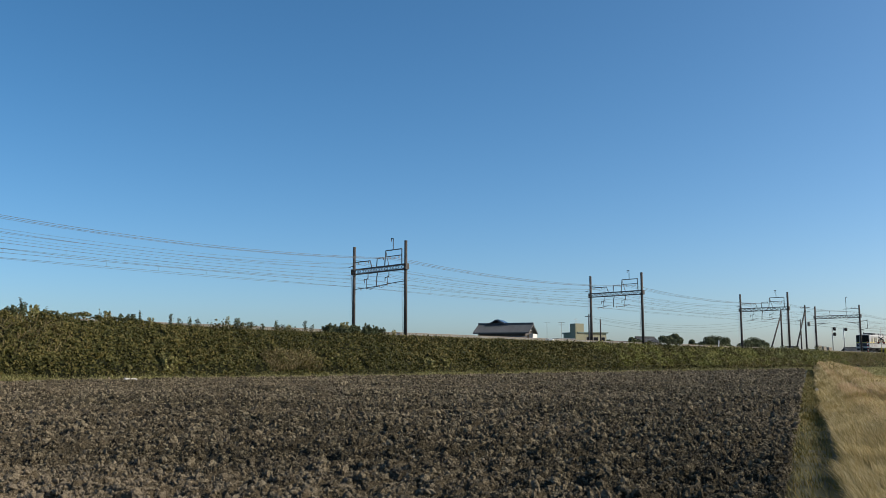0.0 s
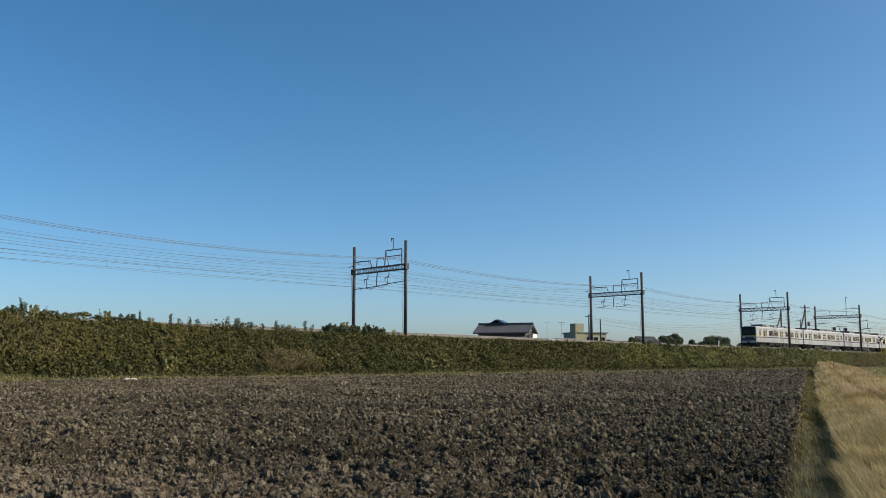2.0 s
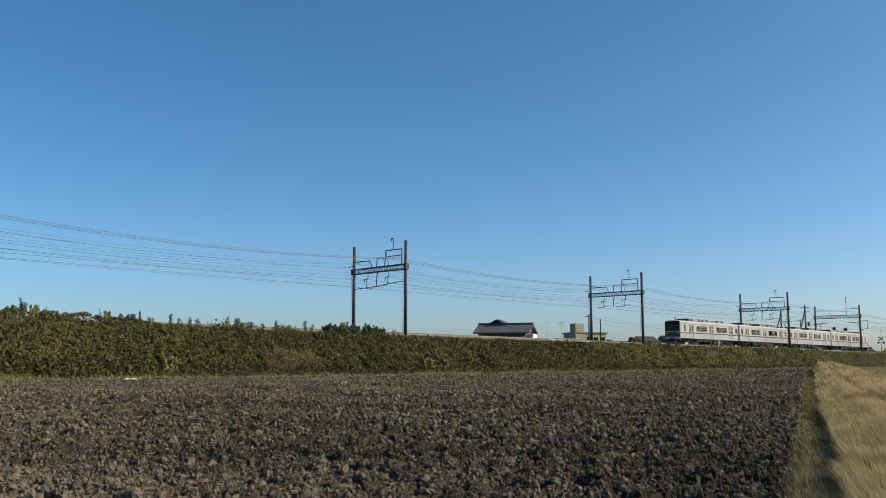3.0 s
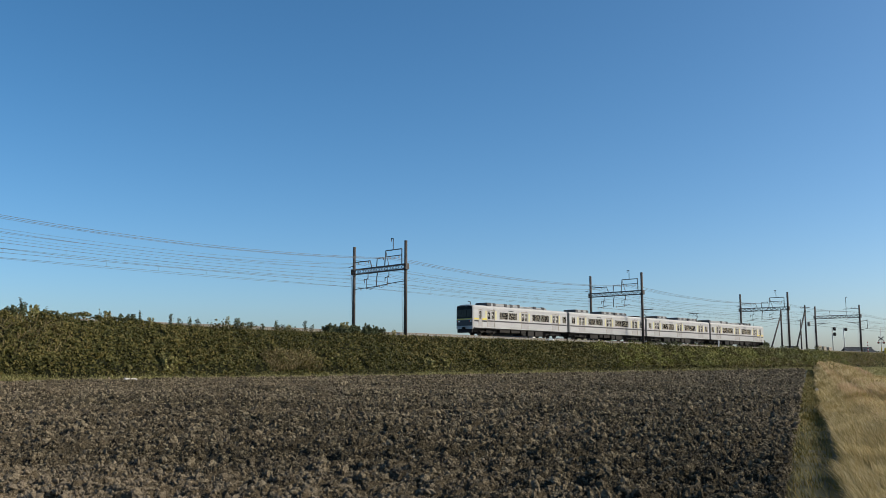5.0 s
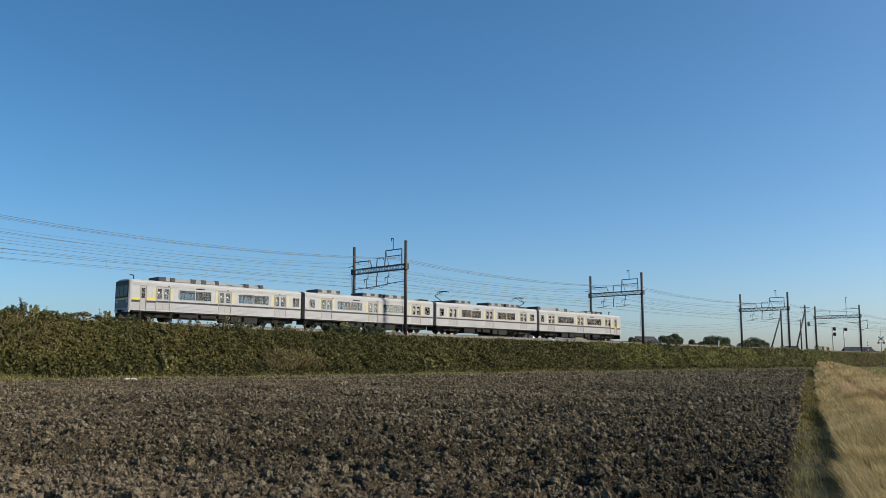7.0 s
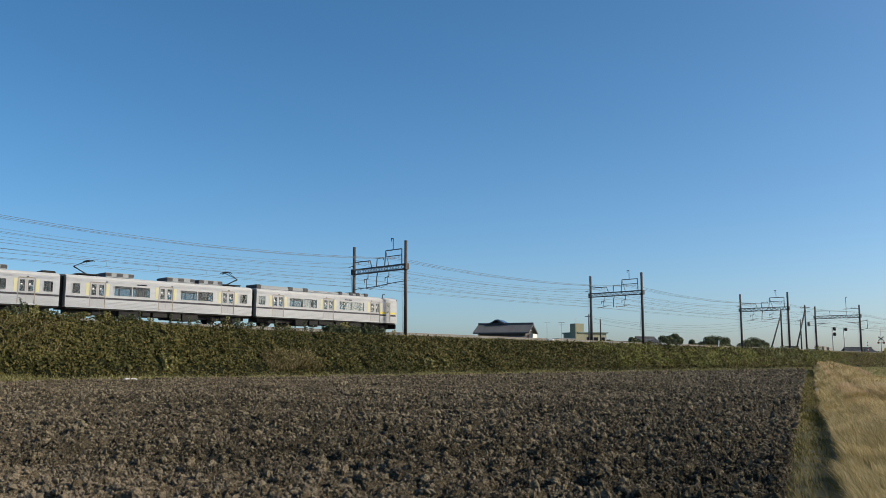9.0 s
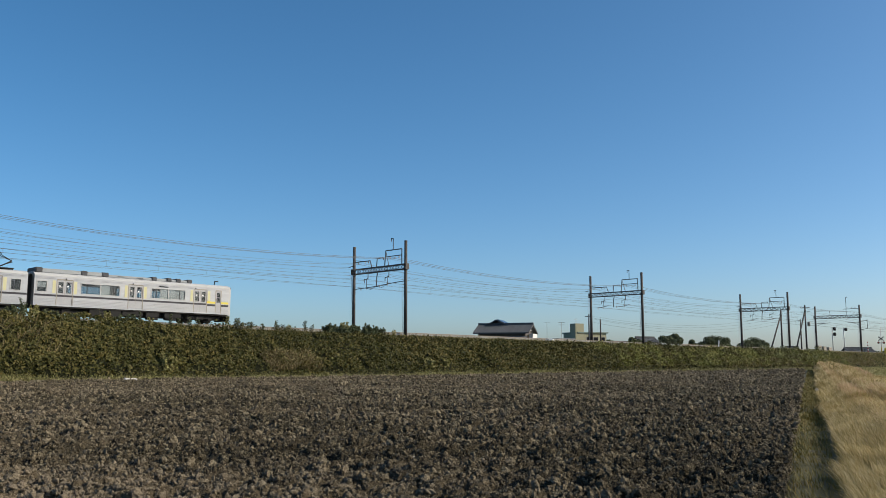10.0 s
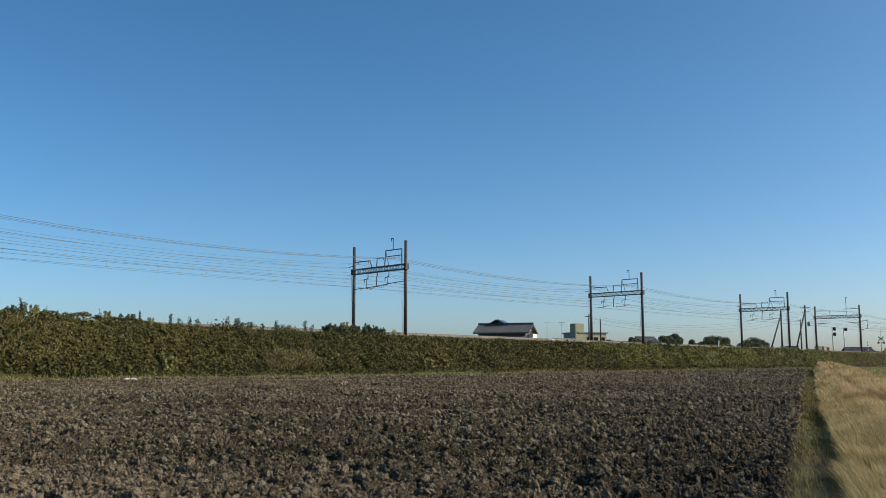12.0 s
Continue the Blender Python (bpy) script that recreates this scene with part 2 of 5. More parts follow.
# ---- mesh tools ----
def mesh_of(name, verts, faces, smooth=False):
    """A mesh from number arrays; all faces of one size."""
    verts, faces = np.asarray(verts, np.float32), np.asarray(faces, np.int32)
    me = bpy.data.meshes.new(name)
    k = faces.shape[1]
    me.vertices.add(len(verts))
    me.vertices.foreach_set("co", verts.ravel())
    me.loops.add(faces.size)
    me.loops.foreach_set("vertex_index", faces.ravel())
    me.polygons.add(len(faces))
    me.polygons.foreach_set("loop_start", np.arange(0, faces.size, k, dtype=np.int32))
    me.polygons.foreach_set("use_smooth", np.full(len(faces), smooth))
    me.update(calc_edges=True)
    me.validate()
    return me


def grid_faces(rows, cols):
    i = np.arange((rows - 1) * cols).reshape(rows - 1, cols)[:, :-1].ravel()
    return np.stack([i, i + 1, i + cols + 1, i + cols], 1)


class Shape:
    """Gathers boxes, bars and sheets into one mesh."""

    def __init__(self):
        self.bm = bmesh.new()

    def box(self, x0, x1, y0, y1, z0, z1, bevel=0.0, m=None):
        vs = [self.bm.verts.new(Vector(c)) for c in ((x0, y0, z0), (x1, y0, z0), (x1, y1, z0), (x0, y1, z0), (x0, y0, z1), (x1, y0, z1), (x1, y1, z1), (x0, y1, z1))]
        fs = [self.bm.faces.new([vs[i] for i in f]) for f in ((3, 2, 1, 0), (4, 5, 6, 7), (0, 1, 5, 4), (1, 2, 6, 5), (2, 3, 7, 6), (3, 0, 4, 7))]
        if m:
            for v in vs:
                v.co = m @ v.co
        if bevel:
            es = list({e for f in fs for e in f.edges})
            bmesh.ops.bevel(self.bm, geom=es, offset=bevel, segments=2, affect="EDGES", clamp_overlap=True)
        return self

    def bar(self, a, b, r, n=6, r2=None):
        a, b = Vector(a), Vector(b)
        r2 = r if r2 is None else r2
        w = (b - a).normalized()
        s = w.orthogonal().normalized()
        t = w.cross(s)
        ring = []
        for p, q in ((a, r), (b, r2)):
            ring.append([self.bm.verts.new(p + q * (math.cos(2 * math.pi * i / n) * s + math.sin(2 * math.pi * i / n) * t)) for i in range(n)])
        for i in range(n):
            f = self.bm.faces.new([ring[0][i], ring[0][(i + 1) % n], ring[1][(i + 1) % n], ring[1][i]])
            f.smooth = n > 6
        self.bm.faces.new(ring[0][::-1])
        self.bm.faces.new(ring[1])
        return self

    def line(self, pts, r, n=5):
        for a, b in zip(pts[:-1], pts[1:]):
            self.bar(a, b, r, n)
        return self

    def prism(self, profile, x0, x1, axis="x"):
        """A closed outline pushed from x0 to x1. Outline points are (y, z)."""
        rows = []
        for x in (x0, x1):
            rows.append([self.bm.verts.new((x, p, q) if axis == "x" else (p, x, q)) for p, q in profile])
        k = len(profile)
        for i in range(k):
            self.bm.faces.new([rows[0][i], rows[0][(i + 1) % k], rows[1][(i + 1) % k], rows[1][i]])
        self.bm.faces.new(rows[0][::-1])
        self.bm.faces.new(rows[1])
        return self

    def plate(self, xs, zs, is_open, y0, y1):
        """A wall in the xz plane with openings: one joined sheet with thickness."""
        vs = {}

        def v(i, k, s):
            if (i, k, s) not in vs:
                vs[i, k, s] = self.bm.verts.new((xs[i], (y0, y1)[s], zs[k]))
            return vs[i, k, s]
        nx, nz = len(xs) - 1, len(zs) - 1
        solid = {(i, k) for i in range(nx) for k in range(nz) if not is_open((xs[i] + xs[i + 1]) / 2, (zs[k] + zs[k + 1]) / 2)}
        for i, k in solid:
            for s in (0, 1):
                self.bm.faces.new([v(i, k, s), v(i + 1, k, s), v(i + 1, k + 1, s), v(i, k + 1, s)])
            for di, dk, p, q in ((-1, 0, (0, 0), (0, 1)), (1, 0, (1, 0), (1, 1)), (0, -1, (0, 0), (1, 0)), (0, 1, (0, 1), (1, 1))):
                if (i + di, k + dk) not in solid:
                    a, c = (i + p[0], k + p[1]), (i + q[0], k + q[1])
                    self.bm.faces.new([v(*a, 0), v(*c, 0), v(*c, 1), v(*a, 1)])
        return self

    def face(self, *pts):
        self.bm.faces.new([self.bm.verts.new(p) for p in pts])
        return self

    def mesh(self, name):
        bmesh.ops.recalc_face_normals(self.bm, faces=self.bm.faces[:])
        me = bpy.data.meshes.new(name)
        self.bm.to_mesh(me)
        self.bm.free()
        return me


def part(name, shape, material, parent=None, label="", m=None):
    me = shape.mesh(name) if isinstance(shape, Shape) else shape
    if not me.materials:
        me.materials.append(M[material])
    ob = new(name, me)
    if parent:
        ob.parent = parent
    if m is not None:
        ob.matrix_basis = m
    return tagged(ob, label=label)


def thing(name, label, category, m=None, group="", kind=""):
    ob = tagged(new(name), label, category, group, kind)
    if m is not None:
        ob.matrix_basis = m
    return ob


def cells(x, y, size, seed, sharp=1.0):
    """Lumpy relief: 1 at the middle of each scattered lump, 0 between them."""
    gx, gy = np.floor(x / size).astype(np.int64), np.floor(y / size).astype(np.int64)
    best = np.zeros_like(x)
    for i in (-1, 0, 1):
        for j in (-1, 0, 1):
            cx, cy = gx + i, gy + j
            h = (cx * 374761393 + cy * 668265263 + seed * 144269) & 0x7FFFFFFF
            h = ((h ^ (h >> 13)) * 1274126177) & 0x7FFFFFFF
            a, b, c = (h & 1023) / 1023, ((h >> 10) & 1023) / 1023, ((h >> 20) & 1023) / 1023
            dx, dy = x / size - cx - a, y / size - cy - b
            r = 0.45 + 0.5 * c
            best = np.maximum(best, (0.4 + 0.6 * c) * np.sqrt(np.clip(1 - (dx * dx + dy * dy) / (r * r), 0, 1)) ** sharp)
    return best


def soft_noise(x, y, size, seed):
    """Smooth value noise between 0 and 1."""
    px, py = x / size, y / size
    gx, gy = np.floor(px).astype(np.int64), np.floor(py).astype(np.int64)
    fx, fy = px - gx, py - gy
    fx, fy = fx * fx * (3 - 2 * fx), fy * fy * (3 - 2 * fy)

    def value(i, j):
        h = ((gx + i) * 374761393 + (gy + j) * 668265263 + seed * 974711) & 0x7FFFFFFF
        h = ((h ^ (h >> 13)) * 1274126177) & 0x7FFFFFFF
        return ((h >> 8) & 65535) / 65535
    top = value(0, 0) * (1 - fx) + value(1, 0) * fx
    low = value(0, 1) * (1 - fx) + value(1, 1) * fx
    return top * (1 - fy) + low * fy


def scatter_mesh(name, base_v, base_f, places, frames, sizes, jitter=0.0, rng=None, smooth=False):
    """Many small pieces as one mesh: each base shape turned by its frame (k,3,3), scaled (k,3) and set down."""
    k, nv = len(places), len(base_v)
    v = base_v[None] * sizes[:, None, :]
    if jitter:
        v = v * (1 + jitter * rng.uniform(-1, 1, (k, nv, 1)))
    v = np.einsum("kij,knj->kni", frames, v) + places[:, None, :]
    f = base_f[None] + (np.arange(k) * nv)[:, None, None]
    return mesh_of(name, v.reshape(-1, 3), f.reshape(-1, base_f.shape[1]), smooth)


def frames_from(normal, rng):
    """Turn matrices whose third axis is the given normal, spun at random."""
    nrm = normal / np.linalg.norm(normal, axis=1, keepdims=True)
    r = rng.normal(size=nrm.shape)
    a = np.cross(nrm, r)
    a /= np.linalg.norm(a, axis=1, keepdims=True)
    return np.stack([a, np.cross(nrm, a), nrm], 2)


G = (1 + 5 ** 0.5) / 2
LUMP_V = np.array([(-1, G, 0), (1, G, 0), (-1, -G, 0), (1, -G, 0), (0, -1, G), (0, 1, G), (0, -1, -G), (0, 1, -G), (G, 0, -1), (G, 0, 1), (-G, 0, -1), (-G, 0, 1)]) / 1.9
LUMP_F = np.array([(0, 11, 5), (0, 5, 1), (0, 1, 7), (0, 7, 10), (0, 10, 11), (1, 5, 9), (5, 11, 4), (11, 10, 2), (10, 7, 6), (7, 1, 8), (3, 9, 4), (3, 4, 2), (3, 2, 6), (3, 6, 8), (3, 8, 9), (4, 9, 5), (2, 4, 11), (6, 2, 10), (8, 6, 7), (9, 8, 1)])
LEAF_V = np.array([(0, -0.5, 0), (0.42, -0.05, 0.12), (0, 0.6, -0.05), (-0.42, -0.05, 0.12)])
LEAF_F = np.array([(0, 1, 2), (0, 2, 3)])
BLADE_V = np.array([(-0.5, 0, 0), (0.5, 0, 0), (-0.4, 0.12, 0.45), (0.4, 0.12, 0.45), (-0.2, 0.42, 0.8), (0.2, 0.42, 0.8), (0, 0.85, 0.95)])
BLADE_F = np.array([(0, 1, 3), (0, 3, 2), (2, 3, 5), (2, 5, 4), (4, 5, 6)])

# ---- ground, field, bank ----
ground = new("ground", mesh_of("ground", [(-3500, -3500, -0.12), (3500, -3500, -0.12), (3500, 3500, -0.12), (-3500, 3500, -0.12)], [(0, 1, 2, 3)]))
ground.data.materials.append(M["ground"])
tagged(ground, "flat rough farmland with dull grass", "ground", kind="structure")

PATH_S, PATH_C = math.sin(radians(22.2)), math.cos(radians(22.2))


def field_far(a):
    """How far forward the field reaches along the slope x = a * y."""
    y = np.full_like(a, 90.0)
    for _ in range(12):
        u = y * (a * CA + SA)
        y = (foot(u) - 2.2) / (CA - a * SA)
    return y


def soil_height(x, y):
    far = np.hypot(x, y)
    near = np.clip((60 - far) / 25, 0.25, 1)
    lumps = 0.2 * cells(x, y, 0.3, 3, 1.5) * cells(x, y, 0.55, 13) + 0.07 * cells(x + 0.3, y, 0.14, 5, 1.4) + 0.03 * cells(x, y, 0.065, 7) * near
    rough = soft_noise(x, y, 0.055, 17) * 0.045 + soft_noise(x, y, 0.028, 18) * 0.028 * near
    lumps = lumps + rough * (0.5 + soft_noise(x, y, 0.2, 19))
    broad = 0.10 * (soft_noise(x, y, 3.5, 2) - 0.5) + 0.06 * (soft_noise(x, y, 1.1, 9) - 0.5)
    return lumps + broad - 0.095


def build_field():
    a = np.concatenate([np.linspace(-2.6, -0.56, 60)[:-1], np.linspace(-0.56, 0.402, 520)])
    n = 480
    near, far = 5.0, field_far(a)
    s = np.linspace(0, 1, n)[:, None]
    y = near * (far[None] / near) ** s
    x = a[None] * y - 0.27
    edge = np.clip((0.402 - a[None]) * y / 0.15, 0, 1)
    z = soil_height(x, y) * (0.6 + 0.4 * edge) - 0.02 * (1 - edge)
    z[-1] = -0.1
    me = mesh_of("ploughed_field", np.stack([x, y, z], 2).reshape(-1, 3), grid_faces(*x.shape))
    # dark base tone carries the shadow in the gaps between clods
    me.materials.append(M["shaded_soil"])
    tagged(new("ploughed_field", me), "bare ploughed field of dark brown clods", "field", kind="structure")
    rng = np.random.default_rng(4)
    octa_v = np.array([(1, 0, 0), (-1, 0, 0), (0, 1, 0), (0, -1, 0), (0, 0, 1), (0, 0, -1)], float)
    octa_f = np.array([(0, 2, 4), (2, 1, 4), (1, 3, 4), (3, 0, 4), (2, 0, 5), (1, 2, 5), (3, 1, 5), (0, 3, 5)])
    bm = bmesh.new()
    bmesh.ops.create_icosphere(bm, subdivisions=2, radius=1.0)
    ball_v = np.array([list(v.co) for v in bm.verts])
    ball_f = np.array([[v.index for v in f.verts] for f in bm.faces])
    bm.free()
    # crumbling clods: balls broken by two sizes of dents and flats
    clods = []
    for i in range(6):
        r = np.ones(len(ball_v))
        for freq, amp in ((1.3, 0.5), (2.9, 0.34), (6.1, 0.2)):
            r += amp * np.array([noise.noise(Vector(v) * freq + Vector((7.3 * i, 3.1 * i, freq))) for v in ball_v])
        clods.append(ball_v * np.clip(r, 0.35, 1.6)[:, None])
    for y0, y1, per, fine in ((7.5, 12.5, 80, 2), (7.5, 14, 90, 1), (7.5, 14, 700, 3), (14, 23, 120, 1), (23, 42, 50, 1), (42, 80, 20, 0), (80, 170, 4.5, 0)):
        k = int(per * 0.5 * 1.0 * (y1 * y1 - y0 * y0))
        yy = np.sqrt(rng.uniform(y0 * y0, y1 * y1, k))
        aa = rng.uniform(-0.58, 0.404, k)
        keep = yy < field_far(aa) - 0.3
        yy, aa = yy[keep], aa[keep]
        x, k = aa * yy - 0.27, len(yy)
        size = (0.010 + 0.045 * rng.random(k) ** 4.0) * (1 + np.clip(yy - 14, 0, 90) / 38) * (1.0, 0.8, 0.95, 0.55)[fine]
        if y0 >= 14:
            size = (0.013 + 0.034 * rng.random(k) ** 2.6) * (1 + (yy - 14) / 42)
        sizes = size[:, None] * rng.uniform(0.6, 1.5, (k, 3))
        places = np.stack([x, yy, soil_height(x, yy) + size * 0.45], 1)
        turns = frames_from(rng.normal(size=(k, 3)), rng)
        if fine == 2:
            vs = [(clods[i % 6] * sizes[i]) @ turns[i].T + places[i] for i in range(k)]
            fs = ball_f[None] + (np.arange(k) * len(ball_v))[:, None, None]
            me = mesh_of("soil_clods", np.concatenate(vs), fs.reshape(-1, 3))
        else:
            me = scatter_mesh("soil_clods", (octa_v, LUMP_V, ball_v, octa_v)[fine], (octa_f, LUMP_F, ball_f, octa_f)[fine], places, turns, sizes, 0.45, rng)
        me.materials.append(M["clod"])
        tagged(new("soil_clods", me), "scattered dry clods of turned dark soil", "soil clods", kind="stuff")


build_field()


def pale_stone(x, y, r, seed):
    rng = np.random.default_rng(seed)
    me = mesh_of("stone", LUMP_V * r * (1 + 0.25 * rng.uniform(-1, 1, (12, 1))) * np.array([1, 0.9, 0.75]), LUMP_F, True)
    me.materials.append(M["stone"])
    tagged(new("stone", me), "pale stone lying among dark soil clods", "stone", "stones in the field").matrix_basis = pose(x, y, float(soil_height(np.array([x]), np.array([y]))[0]) + r * 0.45)


for sx, sy, sr in ((4.05, 16.1, 0.05), (2.9, 19.0, 0.045), (-3.3, 20.5, 0.035), (-0.4, 12.4, 0.025), (-4.9, 14.5, 0.025), (16.3, 39.4, 0.1)):
    pale_stone(sx, sy, sr, int(sy * 10))


def bank_profile(u, v):
    """d and z of the railway bank. v from 0 at the near foot to 1 at the far foot."""
    f, s = foot(u), shoulder(u)
    far_f = 83.2 + 1.45 * s
    d = np.interp(v, [0, 0.44, 0.56, 1], [0, 1, 2, 3])
    d = np.where(d < 1, f + (70.6 - f) * d, np.where(d < 2, 70.6 + (d - 1) * 12.6, 83.2 + (far_f - 83.2) * (d - 2)))
    z = np.where(d < 70.6, s * (d - f) / (70.6 - f), np.where(d < 83.2, s, s * (far_f - d) / (far_f - 83.2)))
    return d, z


def bank_lumps(u, d):
    return np.clip((36 - u) / 14, 0, 1) * 0.3 + 0.42 * cells(u, d * 1.2, 1.5, 11) + 0.3 * soft_noise(u, d, 3.0, 4) + 0.3 * cells(u, d * 1.1, 0.65, 12)


def build_bank():
    us = np.concatenate([np.arange(-140, 10, 2.0), np.arange(10, 260, 0.35), np.arange(260, 420, 2.0)])
    vs = np.concatenate([np.linspace(0, 0.44, 34), np.linspace(0.45, 0.56, 8), np.linspace(0.6, 1, 14)])
    uu, vv = np.meshgrid(us, vs, indexing="ij")
    d, z = bank_profile(uu, vv)
    on = np.clip(np.minimum(vv / 0.05, (0.435 - vv) / 0.1), 0, 1)
    lump = bank_lumps(uu, d)
    z = z + on * lump - 0.1 * (vv == 0)
    z = np.where(vv >= 0.999, -0.2, z)
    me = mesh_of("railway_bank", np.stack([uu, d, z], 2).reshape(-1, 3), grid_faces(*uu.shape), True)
    # shell coloured almost black, as painted shade behind the leaves
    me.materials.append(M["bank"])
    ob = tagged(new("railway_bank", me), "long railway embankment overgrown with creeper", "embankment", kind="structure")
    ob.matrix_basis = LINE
    # creeper leaves
    rng = np.random.default_rng(8)
    k = 185000
    u = 14 + 215 * rng.random(k) ** 1.25
    v = rng.uniform(0.012, 0.452, k)
    d, z = bank_profile(u, v)
    lump = bank_lumps(u, d)
    thin = soft_noise(u, d, 5, 21) + 0.35 * rng.random(k)
    keep = (thin > 0.22) & (rng.random(k) < 0.25 + 1.1 * cells(u, d * 1.1, 0.65, 12)) & (u < 150 + 16 * rng.random(k))
    top = np.maximum(np.clip((0.435 - v) / 0.1, 0.0, 1), 0.8 * np.clip((41 - u) / 13, 0, 1))
    high = lump * top + 0.2 * rng.random(k) * (0.45 + 0.55 * top)
    size = rng.uniform(0.11, 0.26, k) * (1 + u / 600)
    nrm = np.stack([np.zeros(k), np.full(k, -0.75), np.full(k, 0.75)], 1) + 0.75 * rng.normal(size=(k, 3))
    me = scatter_mesh("creeper_leaves", LEAF_V, LEAF_F, np.stack([u, d, z + high * np.clip(v / 0.05, 0.1, 1)], 1)[keep], frames_from(nrm, rng)[keep], np.repeat(size[keep, None], 3, 1))
    me.materials.append(M["kudzu"])
    tagged(new("creeper_leaves", me), "dense green creeper leaves yellowing in patches", "creeper", kind="stuff").matrix_basis = LINE
    # grass verge at the foot
    k = 90000
    u = 10 + 230 * rng.random(k) ** 1.2
    d = foot(u) - 2.5 + rng.random(k) * (3.1 + 2.6 * soft_noise(u, 0 * u, 6, 33) * soft_noise(u, 0 * u, 1.7, 34))
    lean = rng.normal(size=(k, 3)) * 0.5 + np.array([0, 0, 1.0])
    hgt = rng.uniform(0.15, 0.42, k) * (0.6 + 0.9 * soft_noise(u, d, 4, 31))
    me = scatter_mesh("verge_grass", BLADE_V, BLADE_F, np.stack([u, d, np.clip((d - foot(u)) / 1.45, 0, 2) + 0.12 * (d > foot(u)) - 0.08], 1), frames_from(lean, rng), np.stack([0.05 + 0 * hgt, hgt, hgt], 1))
    me.materials.append(M["verge"])
    tagged(new("verge_grass", me), "pale grass strip between field and bank", "grass", kind="stuff").matrix_basis = LINE


build_bank()


def track_bed(name, centre, label):
    """Ballast bed with two rails, clips and sleepers in a straight run."""
    t = thing(name, label, "railway track", LINE, kind="structure")
    u0, u1 = -140, 420
    bed = Shape()
    prof = [(centre - 2.0, -0.55), (centre - 1.45, -0.16), (centre + 1.45, -0.16), (centre + 2.0, -0.55)]
    rows = [[bed.bm.verts.new((u, d, rail(u) + z)) for d, z in prof] for u in np.arange(u0, u1 + 1, 4.0)]
    for a, b in zip(rows[:-1], rows[1:]):
        for i in range(3):
            bed.bm.faces.new([a[i], a[i + 1], b[i + 1], b[i]])
    part("ballast", bed, "ballast", t)
    for side in (-0.53, 0.53):
        r = Shape()
        d = centre + side
        prof = [(-0.07, -0.15), (0.07, -0.15), (0.07, -0.13), (0.012, -0.11), (0.012, -0.04), (0.035, -0.03), (0.035, 0), (-0.035, 0), (-0.035, -0.03), (-0.012, -0.04), (-0.012, -0.11), (-0.07, -0.13)]
        ends = [[r.bm.verts.new((u, d + p, rail(u) + q)) for p, q in prof] for u in (u0, u1)]
        for i in range(12):
            r.bm.faces.new([ends[0][i], ends[0][(i + 1) % 12], ends[1][(i + 1) % 12], ends[1][i]])
        part("rail", r, "rail_steel", t)
    me = Shape().box(-0.12, 0.12, -1.0, 1.0, -0.3, -0.145, 0.02).mesh("sleeper")
    me.materials.append(M["concrete"])
    for i in range(280):
        u = 14 + 0.72 * i
        part("sleeper", me, "concrete", t, m=pose(u, centre, rail(u)))
    return t


track_bed("track_1", NEAR_TRACK, "straight ballasted railway track with steel rails")
track_bed("track_2", FAR_TRACK, "second ballasted railway track with steel rails")


def trough():
    t = thing("cable_trough", "long run of concrete cable trough lids beside track", "cable trough", LINE, kind="structure")
    me = Shape().box(-0.48, 0.48, -0.17, 0.17, -0.5, -0.2, 0.015).mesh("trough_lid")
    me.materials.append(M["concrete"])
    rng = random.Random(5)
    for i in range(210):
        u = 15 + i
        part("trough_lid", me, "concrete", t, m=pose(u, 72.95 + rng.uniform(-0.02, 0.02), rail(u) + 0.05 + rng.uniform(-0.02, 0.01), 0, 0.57, rng.uniform(-1, 1)))


trough()


